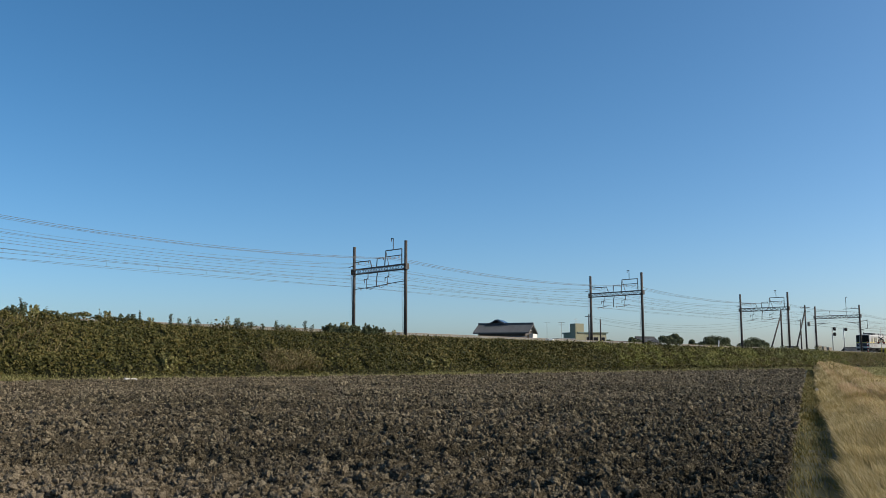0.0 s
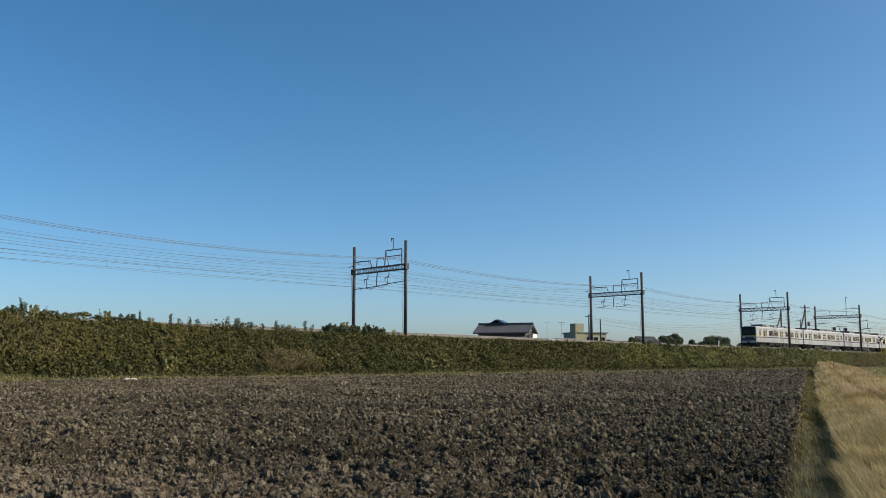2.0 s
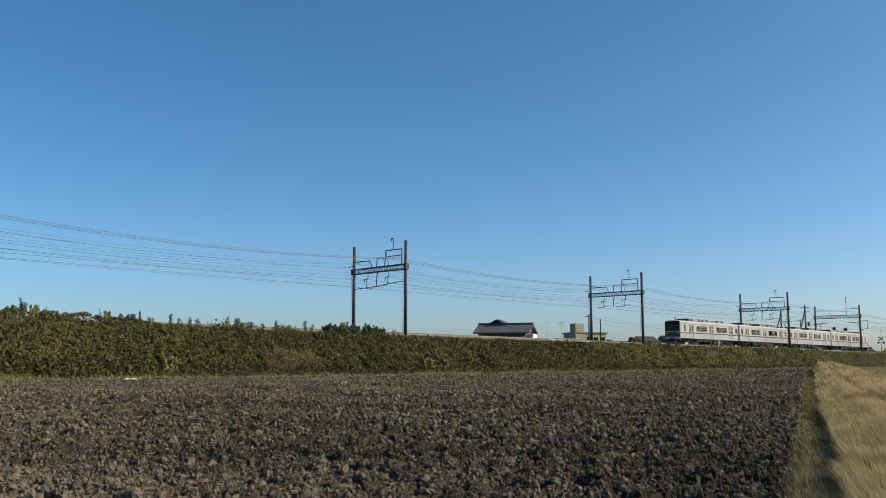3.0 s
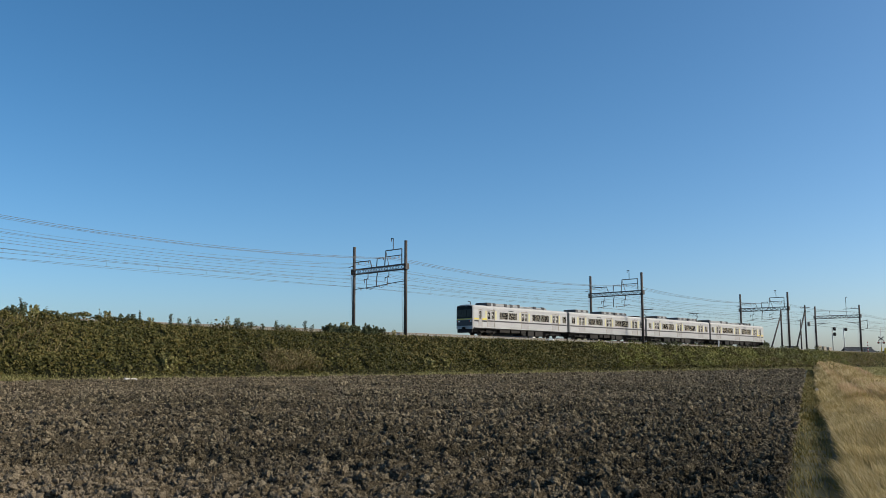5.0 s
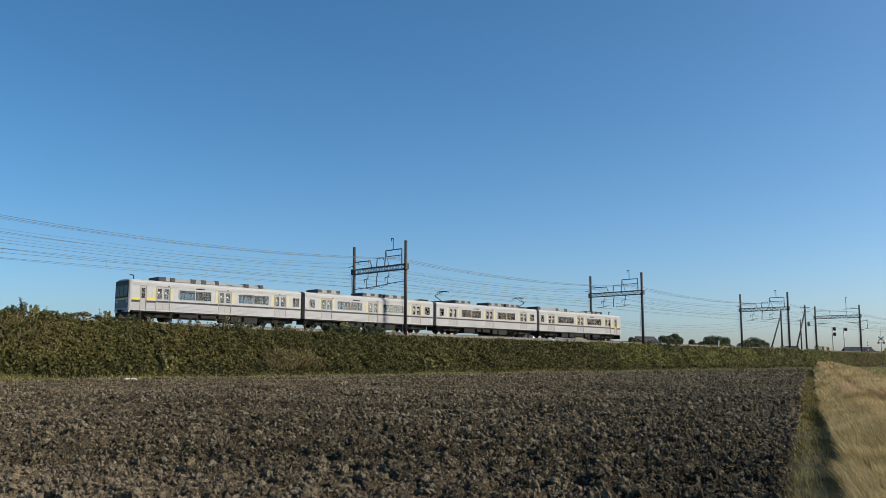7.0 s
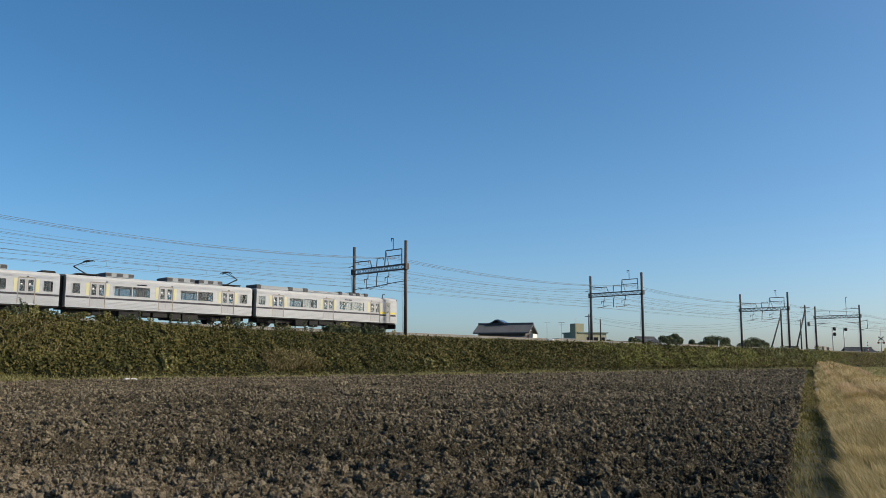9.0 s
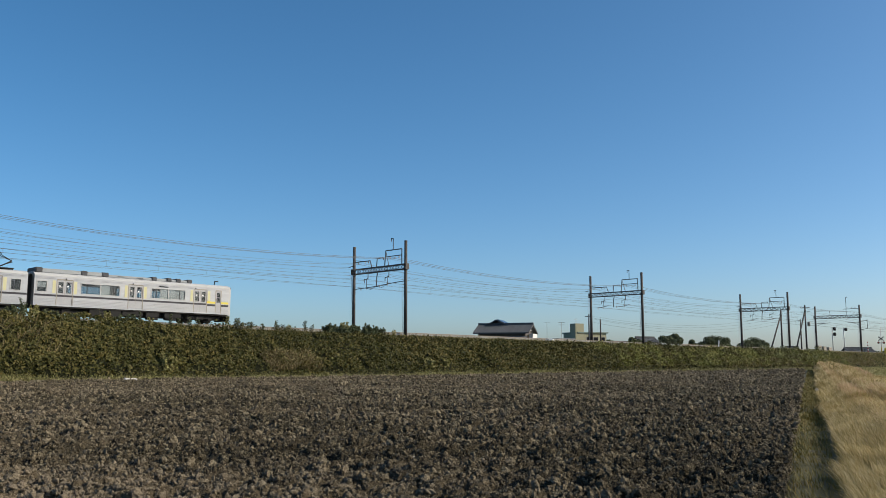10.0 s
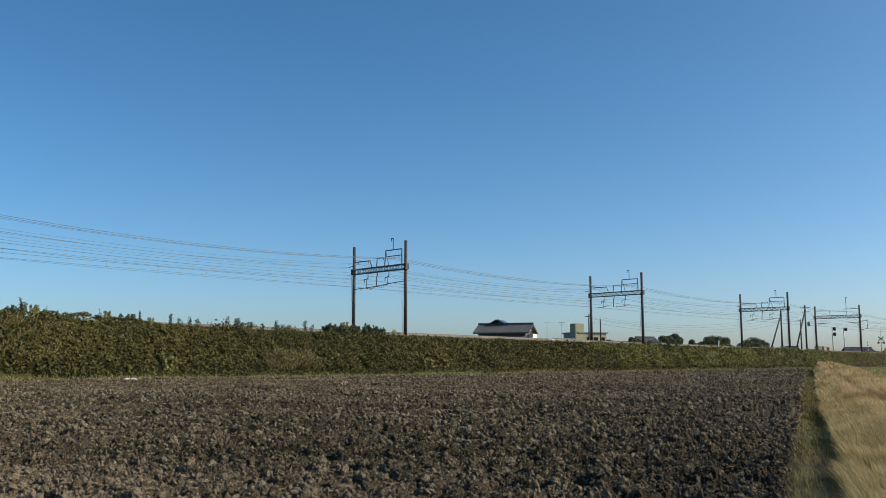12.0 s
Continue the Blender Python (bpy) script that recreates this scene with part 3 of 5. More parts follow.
# ---- overhead line gantries ----
def gantry(u, braced, stays=True):
    """Two poles and a lattice beam over both tracks, with brackets and droppers. Own axes: x along the line, y away, z from the rail."""
    g = thing("catenary_gantry", "weathered pole portal with lattice beam over the tracks", "gantry", on_line(u, 0, rail(u)), group="catenary gantries")
    tall = 9.8 if braced else 9.2
    for d, h in ((POLE_NEAR, tall), (POLE_FAR, tall + 0.08)):
        p = part("pole", Shape().bar((0, d, -1.2), (0, d, h), 0.2, 14, 0.165), "pole", g)
        part("cap", Shape().bar((0, d, h + 0.002), (0, d, h + 0.03), 0.172, 14, 0.15), "concrete", p)
        for z in (7.25, 6.65):
            part("clamp_band", Shape().bar((0, d, z - 0.05), (0, d, z + 0.05), 0.215, 14), "steel", p)
        lad = Shape()
        for s in (-0.16, 0.16):
            lad.bar((s, d + 0.27, -0.4), (s, d + 0.27, 6.6), 0.018, 5)
        for i in range(19):
            lad.bar((-0.16, d + 0.27, 0.1 + 0.35 * i), (0.16, d + 0.27, 0.1 + 0.35 * i), 0.013, 5)
        part("ladder", lad, "galv", p, "thin galvanised ladder")
    a, b, lo, hi = POLE_NEAR - 0.26, POLE_FAR + 0.26, 6.72, 7.25
    for x in (-0.2, 0.2):
        for z in (lo, hi):
            part("chord", Shape().box(x - 0.05, x + 0.05, a, b, z - 0.05, z + 0.05), "steel", g)
    n = 20
    step = (b - a) / n
    me = Shape().bar((0, 0, lo), (0, step, hi), 0.04, 5).mesh("lattice_bar")
    me2 = Shape().bar((0, 0, hi), (0, step, lo), 0.04, 5).mesh("lattice_bar")
    for i in range(n):
        for x in (-0.2, 0.2):
            part("lattice_bar", me if i % 2 else me2, "steel", g, m=pose(x, a + i * step, 0))
    for z in (lo, hi):
        lac = Shape()
        for i in range(n):
            lac.bar((-0.2, a + i * step, z), (0.2, a + (i + 1) * step, z), 0.025, 5)
        part("lacing", lac, "steel", g)
    ends = [part("end_plate", Shape().box(-0.25, 0.25, y - 0.02, y + 0.02, lo - 0.06, hi + 0.06), "steel", g) for y in (a, b)]
    if not braced:
        for d0, d1, s in ((POLE_FAR, POLE_FAR - 2.6, -1), (POLE_NEAR, POLE_NEAR + 2.4, 1)):
            part("cantilever_arm", Shape().line([(0, d0, 5.1), (0, (d0 + d1) / 2, 5.65), (0, d1, 5.75)], 0.035).bar((0, d0, 5.75), (0, d1, 5.72), 0.03, 5), "steel", g)
        part("feeder_arm", Shape().line([(0, POLE_FAR, 8.3), (0, POLE_FAR - 3.0, 8.25), (0, POLE_FAR - 3.1, 7.3)], 0.045), "steel", g)
        part("feeder_frame", Shape().line([(0, POLE_NEAR + 2.6, 7.3), (0, POLE_NEAR + 2.6, 10.9), (0, POLE_NEAR + 2.35, 10.95), (0, POLE_NEAR + 2.3, 10.7)], 0.045).bar((0, POLE_NEAR, 8.55), (0, POLE_NEAR + 3.2, 8.5), 0.05, 5), "steel", g)
        part("side_bracket", Shape().bar((0, POLE_NEAR, 5.9), (0, POLE_NEAR - 1.5, 6.1), 0.05, 5).bar((0, POLE_NEAR, 4.2), (0, POLE_NEAR - 1.4, 4.5), 0.05, 5).bar((0, POLE_NEAR - 1.4, 4.4), (0, POLE_NEAR - 1.4, 6.4), 0.05, 5), "steel", g)
        ins = [(73.0, 8.75), (73.7, 8.75), (74.6, 8.75)]
    else:
        y0, y1 = 72.85, 75.5
        part("feeder_frame", Shape().line([(0, y0, 7.25), (0, y0, 8.98), (0, y1 + 0.05, 8.98), (0, y1 + 0.25, 7.25)], 0.06).bar((0, y0, 8.3), (0, y1 + 0.1, 8.3), 0.045, 5).bar((0, y1 + 0.05, 8.95), (0, y1 - 0.5, 7.25), 0.04, 5), "steel", g)
        part("hook", Shape().line([(0, 74.3, 8.98), (0, 74.3, 10.26), (0, 74.62, 10.28), (0, 74.62, 9.92)], 0.045), "steel", g)
        part("feeder_arm", Shape().line([(0, POLE_FAR, 8.1), (0, 78.3, 8.1), (0, 77.95, 7.25)], 0.055).bar((0, POLE_FAR, 8.35), (0, 79.6, 8.12), 0.03, 5), "steel", g)
        part("return_bracket", Shape().line([(0, 77.15, 7.25), (0, 77.05, 8.25), (0, 75.95, 8.25), (0, 75.9, 8.0)], 0.055), "steel", g)
        part("outer_arm", Shape().bar((0, POLE_FAR, 7.75), (0, POLE_FAR + 1.0, 7.6), 0.045, 5), "steel", g)
        for d in (NEAR_TRACK, FAR_TRACK):
            part("drop_post", Shape().line([(0, d - 0.35, 6.7), (0, d - 0.35, 6.1), (0, d + 0.3, 6.0), (0, d + 0.3, 5.6)], 0.045).bar((0, d - 0.1, 6.05), (0, d - 0.1, 5.15), 0.03, 5), "steel", g)
        part("middle_post", Shape().line([(0, 76.95, 6.7), (0, 77.1, 6.1), (0, 77.15, 5.1)], 0.06), "steel", g)
        if u > 100:
            for d in (NEAR_TRACK, FAR_TRACK):
                part("steady_arm", Shape().line([(0, d - 1.0, 5.35), (0, d + 0.1, 5.15), (0, d + 0.9, 5.1)], 0.035), "steel", g)
        else:
            part("span_bar", Shape().line([(0, POLE_NEAR, 5.45), (0, 75.0, 5.3), (0, 77.15, 5.12), (0, POLE_FAR, 5.0)], 0.045), "steel", g)
            part("pull_off", Shape().line([(0, 77.15, 5.1), (0, 78.2, 4.85), (0, 79.4, 5.1)], 0.03).line([(0, 75.1, 5.3), (0, 76.2, 4.95), (0, 77.1, 5.12)], 0.025), "steel", g)
        ins = [(73.3, 8.1), (74.0, 8.1), (74.8, 8.1), (80.4, 7.95), (79.2, 7.95), (78.6, 7.95), (75.2, 5.2), (78.95, 5.0), (76.6, 5.1), (79.9, 4.95)]
    im = Shape()
    for z, r in ((-0.14, 0.03), (-0.08, 0.075), (-0.02, 0.08), (0.04, 0.075), (0.1, 0.03)):
        im.bar((0, 0, z), (0, 0, z + 0.06), r, 8, r * 0.6)
    im = im.mesh("insulator")
    im.materials.append(M["insulator"])
    for d, z in ins:
        part("insulator", im, "insulator", g, m=pose(0, d, z))
    return g


GANTRIES = [18.4, 63.35, 108.05, 153.33, 184.7]
for gu in GANTRIES:
    gantry(gu, gu < 170)


def wire(runs, d, h, sag, r, label, droop=None):
    """A conductor from gantry to gantry, h above the rail."""
    s = Shape()
    n = 14
    for a, b in zip(runs[:-1], runs[1:]):
        pts = []
        for i in range(n + 1):
            f = i / n
            u = a + (b - a) * f
            pts.append((u, d, rail(u) + h - sag * 4 * f * (1 - f) * ((b - a) / 45) ** 2))
        s.line(pts, r, 4)
    w = part("overhead_wire", s, "wire", label=label, m=LINE)
    return tagged(w, category="wire", group="overhead wires")


RUNS = GANTRIES + [229.5, 274.0]
for d, h, sag, r in ((73.3, 8.0, 0.85, 0.02), (74.0, 8.0, 0.9, 0.02), (74.8, 8.0, 0.85, 0.016), (80.4, 7.85, 0.9, 0.018), (82.1, 7.6, 0.7, 0.013), (79.2, 7.8, 0.7, 0.013)):
    wire(RUNS, d, h, sag, r, "thin dark feeder wire sagging between gantries")
for d in (NEAR_TRACK, FAR_TRACK):
    wire(RUNS, d, 6.05, 0.55, 0.018, "thin messenger wire above the contact wire")
    wire(RUNS, d, 5.05, 0.03, 0.018, "taut contact wire above the track")
    s = Shape()
    for a, b in zip(RUNS[:-1], RUNS[1:]):
        for i in range(1, 9):
            f = i / 9
            u = a + (b - a) * f
            s.bar((u, d, rail(u) + 5.05), (u, d, rail(u) + 6.05 - 2.2 * f * (1 - f) * ((b - a) / 45) ** 2), 0.006, 4)
    tagged(part("wire_droppers", s, "wire", label="short hanger wires between messenger and contact wire", m=LINE), category="hanger wires", kind="stuff")
for d, h, sag in ((77.0, 6.5, 0.5), (76.5, 5.6, 0.2), (80.3, 5.2, 0.2), (73.4, 6.5, 0.5)):
    wire(RUNS, d, h, sag, 0.014, "thin dark signal and return wire")


# ---- the train ----
def car_shell(L, w=1.4):
    """Roof and lower skirt beam of a car as one shape."""
    s = Shape()
    arc = [(-w, 3.3), (-w, 3.36), (-w + 0.06, 3.46), (-1.1, 3.58), (-0.6, 3.65), (0, 3.67), (0.6, 3.65), (1.1, 3.58), (w - 0.06, 3.46), (w, 3.36), (w, 3.3)]
    s.prism(arc, 0.0, L)
    return s


def train_car(cab, L, doors, windows, label, mirror=False, blinds=()):
    """A commuter car. Own axes: x from its front end back, y away from the viewer, z from the rail."""
    c = thing("train_car", label, "train car", group="cars of the train")
    fx = (lambda x: L - x) if mirror else (lambda x: x)

    def span(a, b):
        return (min(fx(a), fx(b)), max(fx(a), fx(b)))
    part("roof", car_shell(L), "roof_grey", c, "grey curved roof")
    floor_z = 1.12
    part("floor", Shape().box(0.05, L - 0.05, -1.33, 1.33, floor_z - 0.1, floor_z), "floor", c)
    part("ceiling_panel", Shape().box(0.05, L - 0.05, -1.33, 1.33, 3.2, 3.28), "inside", c)
    wz0, wz1 = 2.02, 2.9
    dz1 = 3.05
    opens = sorted([(*span(a, b), "w") for a, b in windows] + [(*span(m - 0.65, m + 0.65), "d") for m in doors] + ([(*span(0.8, 1.35), "c")] if cab else []))
    for side in (-1, 1):
        y0, y1 = (-1.4, -1.34) if side < 0 else (1.34, 1.4)
        xs = sorted({0.0, L, *(q for a, b, _ in opens for q in (a, b))})
        zs = [0.92, 1.05, wz0, wz1, dz1, 3.31]

        def is_open(x, z):
            for a, b, kind in opens:
                if a < x < b and ((kind == "w" and wz0 < z < wz1) or (kind != "w" and 1.05 < z < dz1)):
                    return True
            return False
        wall = Shape().plate(xs, zs, is_open, y0, y1)
        body = part("side_wall", wall, "stainless", c, "brushed stainless steel side wall")
        out = -1.4 if side < 0 else 1.4
        o = lambda t: (out - t, out + 0.0) if side < 0 else (out, out + t)
        x = 0.12
        for a, b, kind in [q for q in opens if q[2] != "w"] + [(L - 0.12, 0, "e")]:
            for z in (1.02, 1.14, 1.26, 1.38, 1.5, 3.12, 3.2):
                part("bead", Shape().box(x, a - 0.04, *o(0.03), z, z + 0.035), "stainless", body)
            x = b + 0.04
        part("sill", Shape().box(0.03, L - 0.03, *o(0.04), 0.90, 0.965, 0.01), "stainless", body, "bright steel sill along the floor line")
        segs, x = [], 0.0
        for a, b, kind in [q for q in opens if q[2] != "w"] + [(L, 0, "e")]:
            segs.append((x + 0.02, a - 0.02, kind))
            x = b
        for i, (a, b, kind) in enumerate(segs):
            at_cab = cab and ((not mirror and i <= 1) or (mirror and i >= len(segs) - 2))
            if at_cab:
                part("yellow_stripe", Shape().box(a, b, *o(0.008), 1.86, 2.05), "yellow", body, "yellow band")
                part("dark_stripe", Shape().box(a, b, *o(0.009), 1.62, 1.80), "navy", body, "dark band")
            else:
                part("dark_stripe", Shape().box(a, b, *o(0.008), 1.68, 1.84), "navy", body, "dark band")
        for a, b, kind in opens:
            inn = (-1.385, -1.365) if side < 0 else (1.365, 1.385)
            if kind == "w":
                n = 1 if b - a < 1.2 else 2
                fr = Shape()
                for z in (wz0, wz1):
                    fr.box(a, b, *o(0.02), z - 0.03, z + 0.03)
                step = (b - a) / n
                for i in range(n + 1):
                    fr.box(a + i * step - 0.04, a + i * step + 0.04, *o(0.021), wz0, wz1)
                win = part("window", fr, "unit_grey", c, "grey aluminium window frame")
                for i in range(n):
                    pane = part("pane", Shape().box(a + i * step + 0.03, a + (i + 1) * step - 0.03, inn[0], inn[0] + 0.008, wz0 + 0.02, wz1 - 0.02), "glass", win, "tinted window pane")
                    pane.visible_shadow = False
                if side < 0:
                    quarter = (b - a) / (2 * n)
                    for w_no, cell, low in blinds:
                        if w_no == len([q for q in opens if q[2] == "w" and q[0] < a]):
                            part("blind", Shape().box(a + cell * quarter + 0.05, a + (cell + 1) * quarter - 0.03, -1.345, -1.338, low, wz1 - 0.03), "blind", win, "pale grey roller blind drawn down")
                if b - a > 1.2:
                    for xs0 in (a + 0.3 * step, b - 0.34 * step):
                        part("sash_bar", Shape().box(xs0, xs0 + 0.04 * step, inn[0] - 0.012, inn[0] + 0.012, wz0, wz1), "unit_dark", win)
            else:
                leaves = [(a + 0.015, (a + b) / 2 - 0.008), ((a + b) / 2 + 0.008, b - 0.015)] if kind == "d" else [(a + 0.02, b - 0.02)]
                for p, q in leaves:
                    s = Shape()
                    m0, m1 = p + (q - p) * 0.24, q - (q - p) * 0.24
                    zz0, zz1 = 2.02, 2.86
                    s.box(p, q, *inn, 1.06, zz0).box(p, q, *inn, zz1, dz1 - 0.01).box(p, m0, *inn, zz0, zz1).box(m1, q, *inn, zz0, zz1)
                    s.box(m0, m1, *inn, 2.42, 2.47)
                    leaf = part("door_leaf" if kind == "d" else "cab_door", s, "door_steel", c, "grey sliding door leaf")
                    pane = part("pane", Shape().box(m0, m1, inn[0] + 0.004, inn[0] + 0.012, zz0, zz1), "glass", leaf, "tinted window pane")
                    pane.visible_shadow = False
                    if kind == "d":
                        so = (inn[0] - 0.006, inn[0] - 0.001) if side < 0 else (inn[1] + 0.001, inn[1] + 0.006)
                        part("dark_stripe", Shape().box(p, q, *so, 1.68, 1.84), "navy", leaf, "dark band")
                        part("notice", Shape().box(m0 + 0.03, m0 + 0.16, inn[0] - 0.004, inn[0] + 0.002, 2.5, 2.6), "white", leaf, "small pale sticker")
                    rub = Shape()
                    for x0, x1, z0, z1 in ((m0 - 0.03, m0, zz0 - 0.03, zz1 + 0.03), (m1, m1 + 0.03, zz0 - 0.03, zz1 + 0.03), (m0, m1, zz0 - 0.03, zz0), (m0, m1, zz1, zz1 + 0.03)):
                        rub.box(x0, x1, inn[0] - 0.008, inn[1] + 0.008, z0, z1)
                    part("gasket", rub, "unit_dark", leaf, "dark rubber gasket")
                jam = Shape()
                for xx in (a, b):
                    jam.box(xx - 0.03, xx + 0.03, *o(0.016), 0.98, dz1 + 0.02)
                jam.box(a + 0.031, b - 0.031, *o(0.016), dz1, dz1 + 0.06)
                if kind == "d":
                    jam.box((a + b) / 2 - 0.009, (a + b) / 2 + 0.009, *o(-0.02) if side > 0 else (-1.389, -1.386), 1.06, dz1)
                part("door_frame", jam, "box_grey", c, "grey door frame")
                if kind == "d":
                    for xa, xb in ((a - 0.34, a - 0.09), (b + 0.09, b + 0.34)):
                        part("door_panel", Shape().box(xa, xb, *o(0.007), 1.95, 2.98), "pale_yellow", body, "yellow door-side panel")
        s = Shape()
        for m in (3.4, 9.3, 15.0):
            s.box(fx(m) - 0.06, fx(m) + 0.06, *o(0.03), 3.1, 3.2)
        part("side_lamp", s, "unit_dark", body)
        s = Shape()
        s.box(fx(6.5) - 0.45, fx(6.5) + 0.45, *o(0.012), 3.03, 3.17)
        part("destination_panel", s, "black", body, "black destination panel")
    # seats and end walls inside
    for a, b in ((4.0, 7.7), (10.0, 13.7)):
        x0, x1 = span(a, b)
        for y0, y1, yb in ((-1.32, -0.85, -1.32), (0.85, 1.32, 1.24)):
            part("bench_seat", Shape().box(x0, x1, y0, y1, floor_z + 0.28, floor_z + 0.45, 0.04).box(x0, x1, yb, yb + 0.08, floor_z + 0.45, floor_z + 0.85, 0.02), "seat", c)
    for x in ((0.0, L - 0.06) if not cab else ((L - 0.06,) if not mirror else (0.0,))):
        s = Shape()
        s.box(x, x + 0.06, -1.34, -0.45, 0.92, 3.5).box(x, x + 0.06, 0.45, 1.34, 0.92, 3.5).box(x, x + 0.06, -0.45, 0.45, 3.0, 3.6)
        part("end_wall", s, "stainless", c)
    gang = Shape()
    ga, gb = (L + 0.01, L + 0.49) if not mirror else (-0.49, -0.01)
    if mirror is False:
        for i in range(6):
            xa = ga + i * 0.08
            gang.box(xa, xa + 0.055, -0.95 + 0.03 * (i % 2), 0.95 - 0.03 * (i % 2), 0.85, 3.45 - 0.03 * (i % 2), 0.015)
        gang.box(ga, ga + 0.47, -0.85, 0.85, 0.9, 1.0)
        part("gangway", gang, "rubber", c, "black concertina gangway")
    if cab:
        xf = 0.0 if not mirror else L
        sg = -1 if not mirror else 1
        X = lambda t: xf + sg * t
        # nose: outline of the front pushed out a little, rounded towards the sides
        def ring(t, w, top, low):
            return [(X(t), y * w, z) for y, z in ((-1, low), (-1, 2.0), (-1, top - 0.35), (-0.9, top - 0.12), (-0.5, top), (0.5, top), (0.9, top - 0.12), (1, top - 0.35), (1, 2.0), (1, low))]
        def loft(rings):
            s = Shape()
            rows = [[s.bm.verts.new(p) for p in r] for r in rings]
            for p, q in zip(rows[:-1], rows[1:]):
                for i in range(len(p)):
                    s.bm.faces.new([p[i], p[(i + 1) % len(p)], q[(i + 1) % len(p)], q[i]])
            s.bm.faces.new(rows[0])
            s.bm.faces.new(rows[-1])
            return s
        nose = part("nose", loft([ring(0.0, 1.4, 3.66, 0.92), ring(0.14, 1.385, 3.63, 0.92), ring(0.24, 1.32, 3.56, 0.94)]), "unit_grey", c, "pale rounded cab front")
        bx = lambda t0, t1: (min(X(t0), X(t1)), max(X(t0), X(t1)))
        part("black_mask", Shape().box(*bx(0.235, 0.262), -1.27, 1.27, 1.99, 3.47, 0.02), "black", nose, "glossy black front mask")
        for y0, y1 in ((-1.2, -0.42), (-0.36, 0.36), (0.42, 1.2)):
            part("windscreen", Shape().box(*bx(0.2625, 0.27), y0, y1, 2.15, 3.05), "cab_glass", nose, "dark windscreen")
        part("destination_display", Shape().box(*bx(0.2625, 0.27), -0.5, 0.5, 3.12, 3.32), "black", nose, "black destination display")
        part("front_yellow_stripe", Shape().box(*bx(0.2, 0.253), -1.28, 1.28, 1.86, 1.975), "yellow", nose, "yellow band")
        part("front_dark_stripe", Shape().box(*bx(0.2, 0.254), -1.29, 1.29, 1.12, 1.80), "navy", nose, "dark band")
        for y in (-0.98, 0.98):
            part("headlamp", Shape().box(*bx(0.25, 0.268), y - 0.24, y + 0.02, 1.58, 1.72, 0.01), "lamp", nose, "white headlamp lens")
            part("tail_lamp", Shape().box(*bx(0.25, 0.268), y + 0.05, y + 0.2, 1.58, 1.72, 0.01), "red_lens", nose, "red tail lamp lens")
        part("front_skirt", Shape().box(*bx(0.02, 0.2), -1.25, 1.25, 0.3, 0.755, 0.04), "under_box", c, "dark grey front skirt")
        part("front_valance", Shape().box(*bx(0.0, 0.235), -1.36, 1.36, 0.76, 0.915, 0.03), "stainless", c, "pale steel lip under the cab front")
        part("coupler", Shape().box(*bx(0.2, 0.55), -0.14, 0.14, 0.72, 0.98, 0.03), "under", c)
        part("cab_bulkhead", Shape().box(*bx(-1.65, -1.6), -1.34, 1.34, 1.12, 3.2), "inside", c)
        part("cab_desk", Shape().box(*bx(-0.1, -0.6), -1.2, 1.2, 1.12, 1.95), "under_box", c)
        part("roof_antenna", Shape().line([(X(-0.75), 0.0, 3.64), (X(-0.75), 0.0, 4.05), (X(-0.4), 0.0, 4.08)], 0.05), "under", c)
    # underframe
    part("sole_bar", Shape().box(0.1, L - 0.1, -1.3, 1.3, 0.78, 0.9).box(0.1, L - 0.1, -1.36, -1.28, 0.8, 0.915).box(0.1, L - 0.1, 1.28, 1.36, 0.8, 0.915), "under", c)
    # added dark block that stands in for underfloor shade and closes light gaps
    part("centre_sill", Shape().box(0.5, L - 0.5, -0.8, 0.8, 0.4, 0.775, 0.03), "under", c)
    rng = random.Random(int(L * 10) + len(windows) + (3 if mirror else 0))
    x = 4.6
    while x < L - 5.4:
        ln = rng.uniform(0.7, 1.9)
        hgt = rng.uniform(0.16, 0.46)
        part("equipment_case", Shape().box(x, min(x + ln, L - 4.6), -1.28, rng.uniform(-0.6, -0.2), hgt, 0.79, 0.03), "under_box" if rng.random() < 0.5 else "under", c)
        part("equipment_case", Shape().box(x, min(x + ln, L - 4.6), 0.35, 1.28, hgt + 0.05, 0.79, 0.03), "under", c)
        if rng.random() < 0.45:
            part("air_tank", Shape().bar((x + 0.1, -1.05, 0.3), (x + min(ln, 1.2), -1.05, 0.3), 0.15, 12), "under_box", c)
        x += ln + rng.uniform(0.08, 0.6)
    for bc in (2.75, L - 2.75):
        b = Shape()
        for y in (-1.0, 0.9):
            b.box(bc - 1.35, bc + 1.35, y, y + 0.1, 0.42, 0.62, 0.03)
            for ax in (-1.05, 1.05):
                b.box(bc + ax - 0.18, bc + ax + 0.18, y - 0.05, y + 0.14, 0.3, 0.58, 0.04)
            b.box(bc - 0.4, bc + 0.4, y - 0.08, y + 0.1, 0.35, 0.78, 0.05)
        b.box(bc - 0.25, bc + 0.25, -1.0, 1.0, 0.4, 0.76)
        bogie = part("bogie", b, "under", c, "black bogie frame")
        for ax in (-1.05, 1.05):
            w = Shape()
            for y in (-0.6, 0.53):
                w.bar((bc + ax, y, 0.43), (bc + ax, y + 0.07, 0.43), 0.43, 18)
            w.bar((bc + ax, -0.85, 0.43), (bc + ax, 0.9, 0.43), 0.08, 8)
            part("wheelset", w, "under_box", bogie, "dark steel wheelset")
    return c


def roof_box(c, x0, x1, h, w, material, name="roof_unit", label=""):
    return part(name, Shape().box(x0, x1, -w, w, 3.6, 3.6 + h, 0.05), material, c, label)


